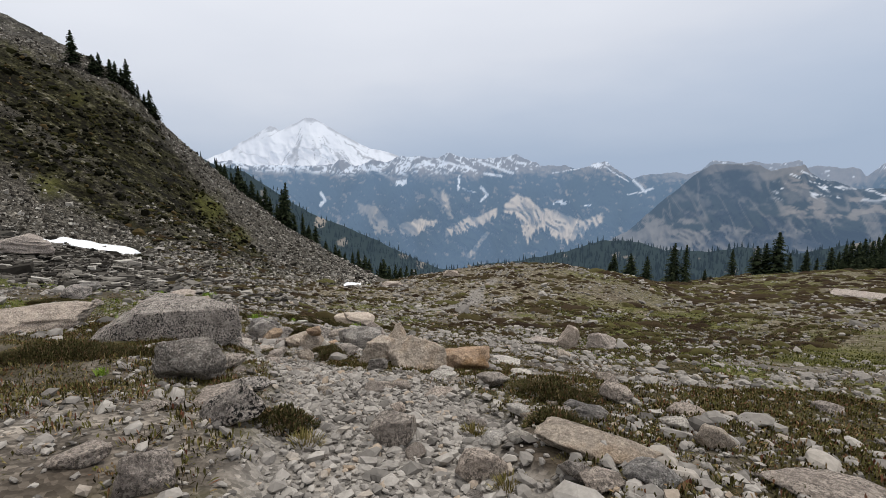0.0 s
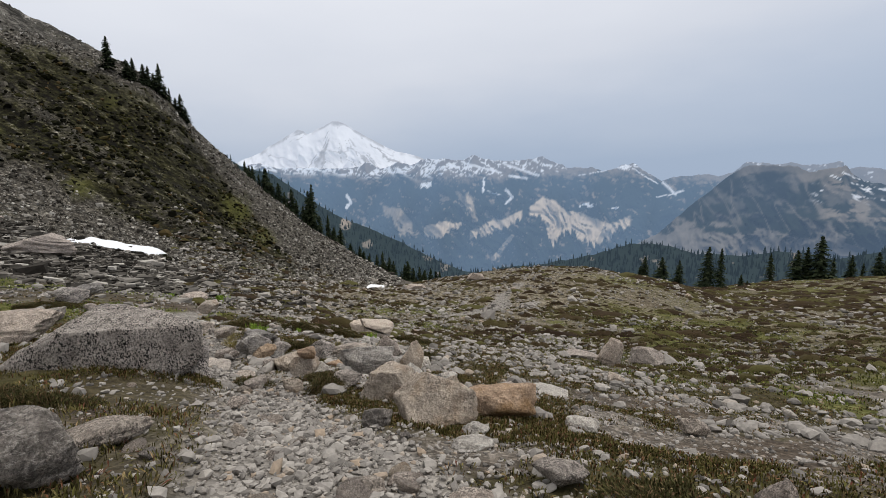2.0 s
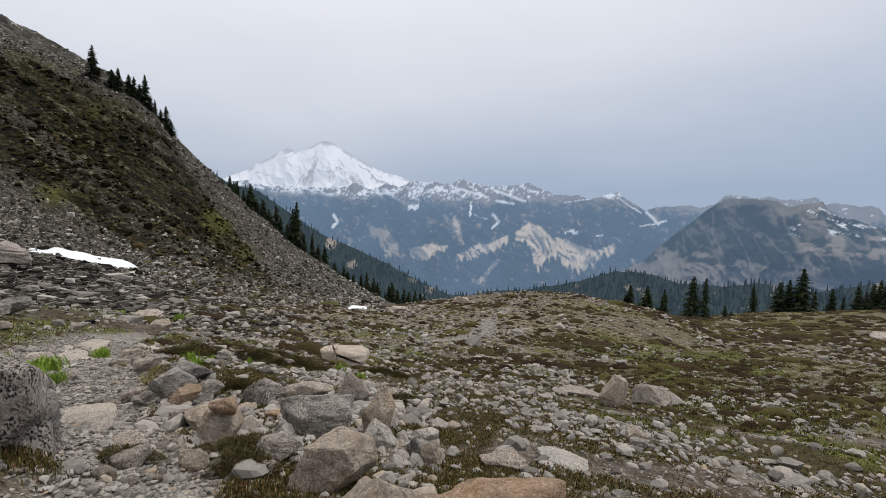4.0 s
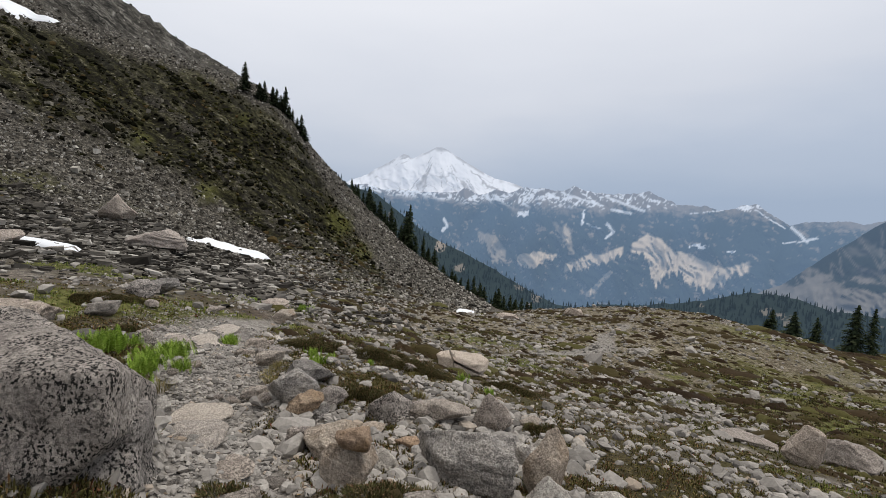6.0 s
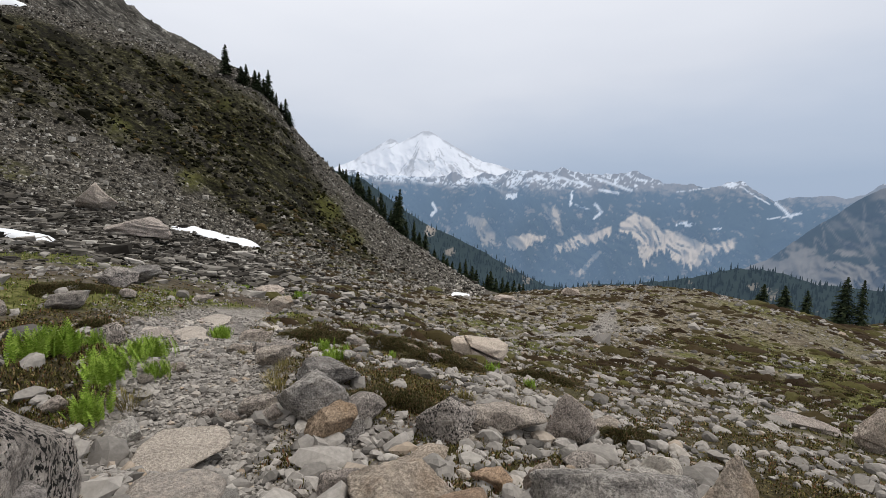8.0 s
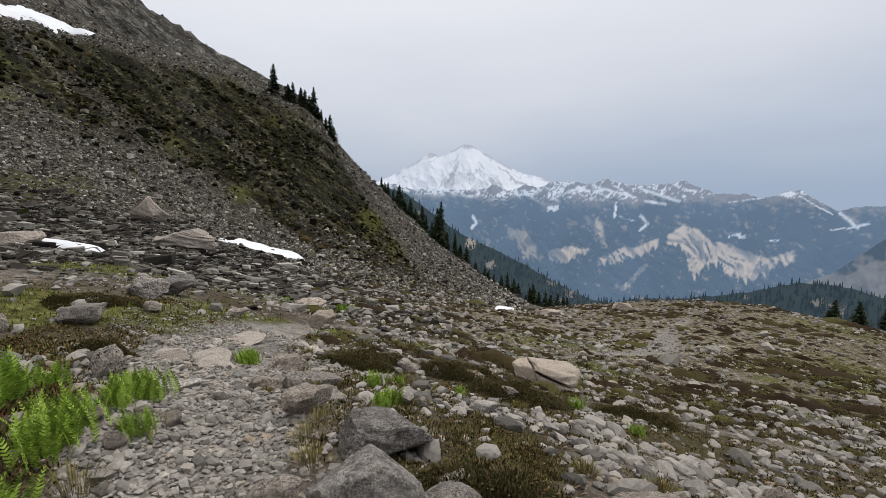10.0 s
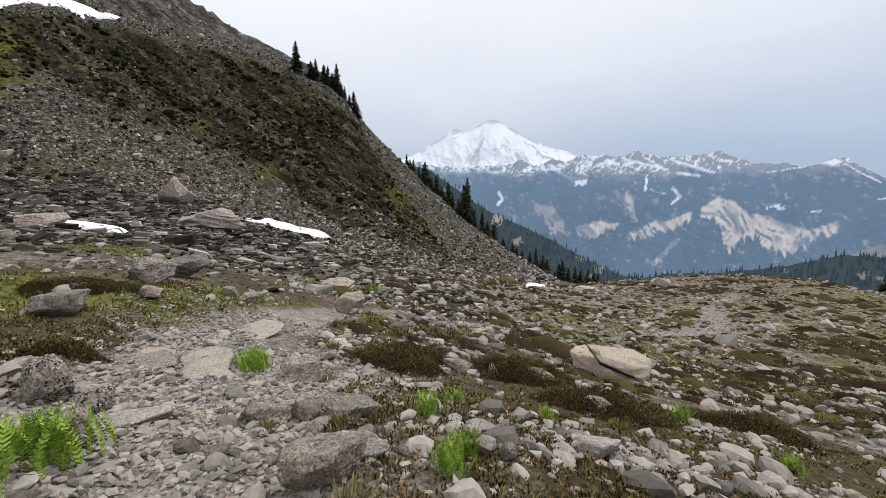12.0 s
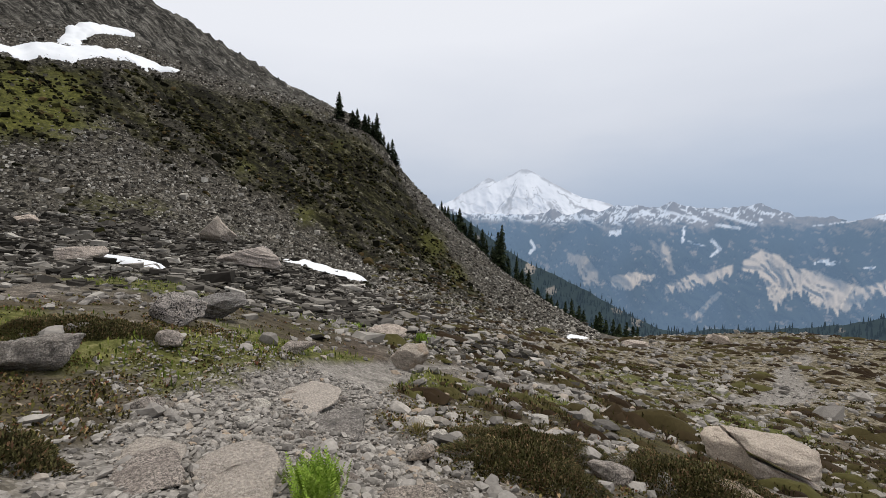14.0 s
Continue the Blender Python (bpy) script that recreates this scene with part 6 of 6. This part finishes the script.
fern(-7.33, 14.03, 0.24, 53, "bright green fern clump among the stones", 26)
fern(-6.92, 12.80, 0.31, 54, "bright green fern clump among the stones", 26)
fern(-8.10, 14.70, 0.41, 55, "bright green fern clump among the stones", 26)
fern(-8.24, 14.66, 0.35, 56, "bright green fern clump among the stones", 26)
fern(-6.42, 16.78, 0.23, 57, "bright green fern clump among the stones", 26)
fern(-3.89, 21.07, 0.30, 58, "bright green fern clump among the stones", 26)
fern(-6.56, 17.87, 0.17, 59, "bright green fern clump among the stones", 16)
fern(-9.16, 17.49, 0.26, 60, "bright green fern clump among the stones", 26)
fern(-5.53, 17.88, 0.16, 61, "bright green fern clump among the stones", 16)
fern(-16.10, 32.41, 0.42, 62, "bright green fern clump among the stones", 26)
fern(-9.27, 17.62, 0.30, 63, "bright green fern clump among the stones", 26)
fern(-16.32, 32.64, 0.42, 64, "bright green fern clump among the stones", 26)
fern(-17.79, 29.97, 0.22, 65, "bright green fern clump among the stones", 26)
fern(-5.84, 16.09, 0.21, 66, "bright green fern clump among the stones", 26)
fern(-7.58, 13.68, 0.35, 67, "bright green fern clump among the stones", 26)
fern(-8.32, 13.98, 0.24, 68, "bright green fern clump among the stones", 26)
fern(-3.73, 6.31, 0.10, 69, "bright green fern clump among the stones", 16)
heather_shrub(-1.24, 4.81, 0.45, 0.31, 0.22, 20, 70, "wiry heather hanging over the trail's edge")
heather_shrub(-2.54, 11.09, 0.85, 0.60, 0.31, 27, 71, "dark heather bush in front of the stone row")
heather_shrub(-8.30, 19.87, 1.82, 1.27, 0.40, 15, 72, "wide dark heather mound beside the trail")
heather_shrub(-6.17, 21.85, 1.37, 0.96, 0.37, -7, 73, "dark heather mound by the cracked boulder")
heather_shrub(-6.58, 21.20, 1.90, 1.33, 0.40, 10, 74, "tall dark heather beside the cracked boulder")
heather_shrub(-8.55, 20.86, 1.82, 1.27, 0.32, 24, 75, "low dark heather beyond the stones")
heather_shrub(-4.19, 14.69, 0.72, 0.50, 0.28, 16, 76, "reddish heather bush beside a grey boulder")
heather_shrub(-4.96, 20.02, 1.99, 1.39, 0.40, 12, 77, "dark heather mound in front of the cracked boulder")
heather_shrub(-2.31, 10.56, 0.67, 0.47, 0.34, 14, 78, "small heather bush in the stone pile")
heather_shrub(-4.55, 14.68, 0.85, 0.59, 0.25, 21, 79, "reddish heather between the boulders")
heather_shrub(-11.15, 16.48, 0.91, 0.64, 0.26, 63, 80, "brown heather at the trail's edge")
heather_shrub(-15.09, 19.12, 2.13, 1.49, 0.29, 63, 81, "dense heather around the grey boulder")
heather_shrub(-4.94, 7.33, 1.71, 1.20, 0.29, 40, 82, "heather spreading in front of the pale slab")
heather_shrub(-4.0, 7.7, 0.71, 0.49, 0.19, 44, 83, "thick brown heather below the big boulder")
heather_shrub(1.11, 6.39, 0.93, 0.65, 0.26, -20, 84, "heather bush among pale stones")
heather_shrub(0.79, 4.98, 0.51, 0.36, 0.18, -14, 85, "heather between the slabs")
heather_shrub(-2.56, 22.24, 2.22, 1.55, 0.36, -17, 86, "dark heather mound on the slope")
heather_shrub(-1.33, 16.02, 0.89, 0.62, 0.27, 6, 87, "heather tuft beside the pointed boulder")
grass_tuft(-8.28, 17.74, 0.16, 88, "dry yellow grass tuft between stones")
grass_tuft(-6.87, 16.09, 0.10, 89, "dry yellow grass tuft between stones")
grass_tuft(-6.65, 17.60, 0.11, 90, "dry yellow grass tuft between stones")
grass_tuft(-6.18, 15.06, 0.17, 91, "dry yellow grass tuft between stones")
grass_tuft(-6.12, 14.75, 0.20, 92, "dry yellow grass tuft between stones")
grass_tuft(-6.99, 13.30, 0.20, 93, "dry yellow grass tuft between stones")
grass_tuft(-7.60, 13.50, 0.17, 94, "dry yellow grass tuft between stones")
grass_tuft(-5.76, 14.30, 0.17, 95, "dry yellow grass tuft between stones")
grass_tuft(-2.27, 11.51, 0.12, 96, "dry yellow grass tuft between stones")
grass_tuft(-9.76, 20.12, 0.14, 97, "dry yellow grass tuft between stones")
grass_tuft(-1.04, 4.58, 0.12, 98, "dry yellow grass tuft between stones")
grass_tuft(0.17, 5.05, 0.10, 99, "dry yellow grass tuft between stones")
grass_tuft(0.31, 4.07, 0.10, 100, "dry yellow grass tuft between stones")
grass_tuft(-7.48, 15.88, 0.10, 101, "dry yellow grass tuft between stones")
grass_tuft(-4.78, 19.01, 0.14, 102, "dry yellow grass tuft between stones")
grass_tuft(-5.61, 16.44, 0.10, 103, "dry yellow grass tuft between stones")
grass_tuft(-3.65, 15.84, 0.17, 104, "dry yellow grass tuft between stones")
grass_tuft(-2.90, 16.23, 0.18, 105, "dry yellow grass tuft between stones")
heather_shrub(-3.45, 10.5, 0.55, 0.4, 0.22, 30, 191, "dark wiry heather between boulder and trail")


# ---- the cracked boulder on the slope: three pieces of one block ----
def cracked_boulder(x, y, yaw):
    base = new("cracked_boulder")
    base.matrix_world = pose(x, y, float(ground_z(x, y)) - 0.1, 0, 0, yaw)
    v, f = stone_shape(777, 6, 12, 9.0, 0.04, flat=0.6)
    v = v * np.array((2.25, 1.45, 0.9))
    wave = 0.06 * layers(v[:, 1], v[:, 2], 0.5, 3, 5)
    for k in range(3):
        w = v.copy()
        first = w[:, 0] + 0.25 * w[:, 1] + 0.15 * w[:, 2] + wave + 0.35
        second = w[:, 2] + 0.38 * w[:, 0] + 0.25 * w[:, 1] + wave - 0.52
        if k == 0:
            w[:, 0] -= np.maximum(first + 0.035, 0)
        else:
            w[:, 0] += np.maximum(0.035 - first, 0)
            w[:, 2] += np.maximum(0.05 - second, 0) if k == 1 else -np.maximum(second + 0.05, 0)
            w[:, 1] -= 0.08 if k == 2 else 0.0
        mesh_object("piece", w, f, ROCKS["slick"], base)
    return tagged(base, "smooth pale boulder split by two cracks", "rock")


cracked_boulder(-5.05, 26.7, 8)


# ---- single stones on the trail ----
STONE_MESHES = []
for i in range(12):
    sv, sf = stone_shape(1200 + i, 3, 12, 30.0, 0.045)
    first = mesh_object("stone", sv, sf, ROCKS[("pale", "grey", "white", "tan", "grey", "pale")[i % 6]])
    STONE_MESHES.append(first.data)
    bpy.data.objects.remove(first)


def lay_stones():
    rng = np.random.default_rng(31)
    x, y = near_path(rng, 1400, 2.4)
    keep = rng.uniform(0, 1, len(x)) < 0.25 + 0.75 * trail_mask(x, y)[0]
    x, y = x[keep][:300], y[keep][:300]
    z = ground_z(x, y)
    for i in range(len(x)):
        s = min(max(rng.lognormal(-2.3, 0.35), 0.06), 0.2)
        ob = new("stone", STONE_MESHES[i % 12])
        ob.parent = ground
        ob.matrix_world = pose(x[i], y[i], z[i] - 0.2 * s, rng.normal(0, 10), rng.normal(0, 10), rng.uniform(0, 360)) @ Matrix.Diagonal((s * 1.2, s, s * rng.uniform(0.45, 0.75), 1))


lay_stones()
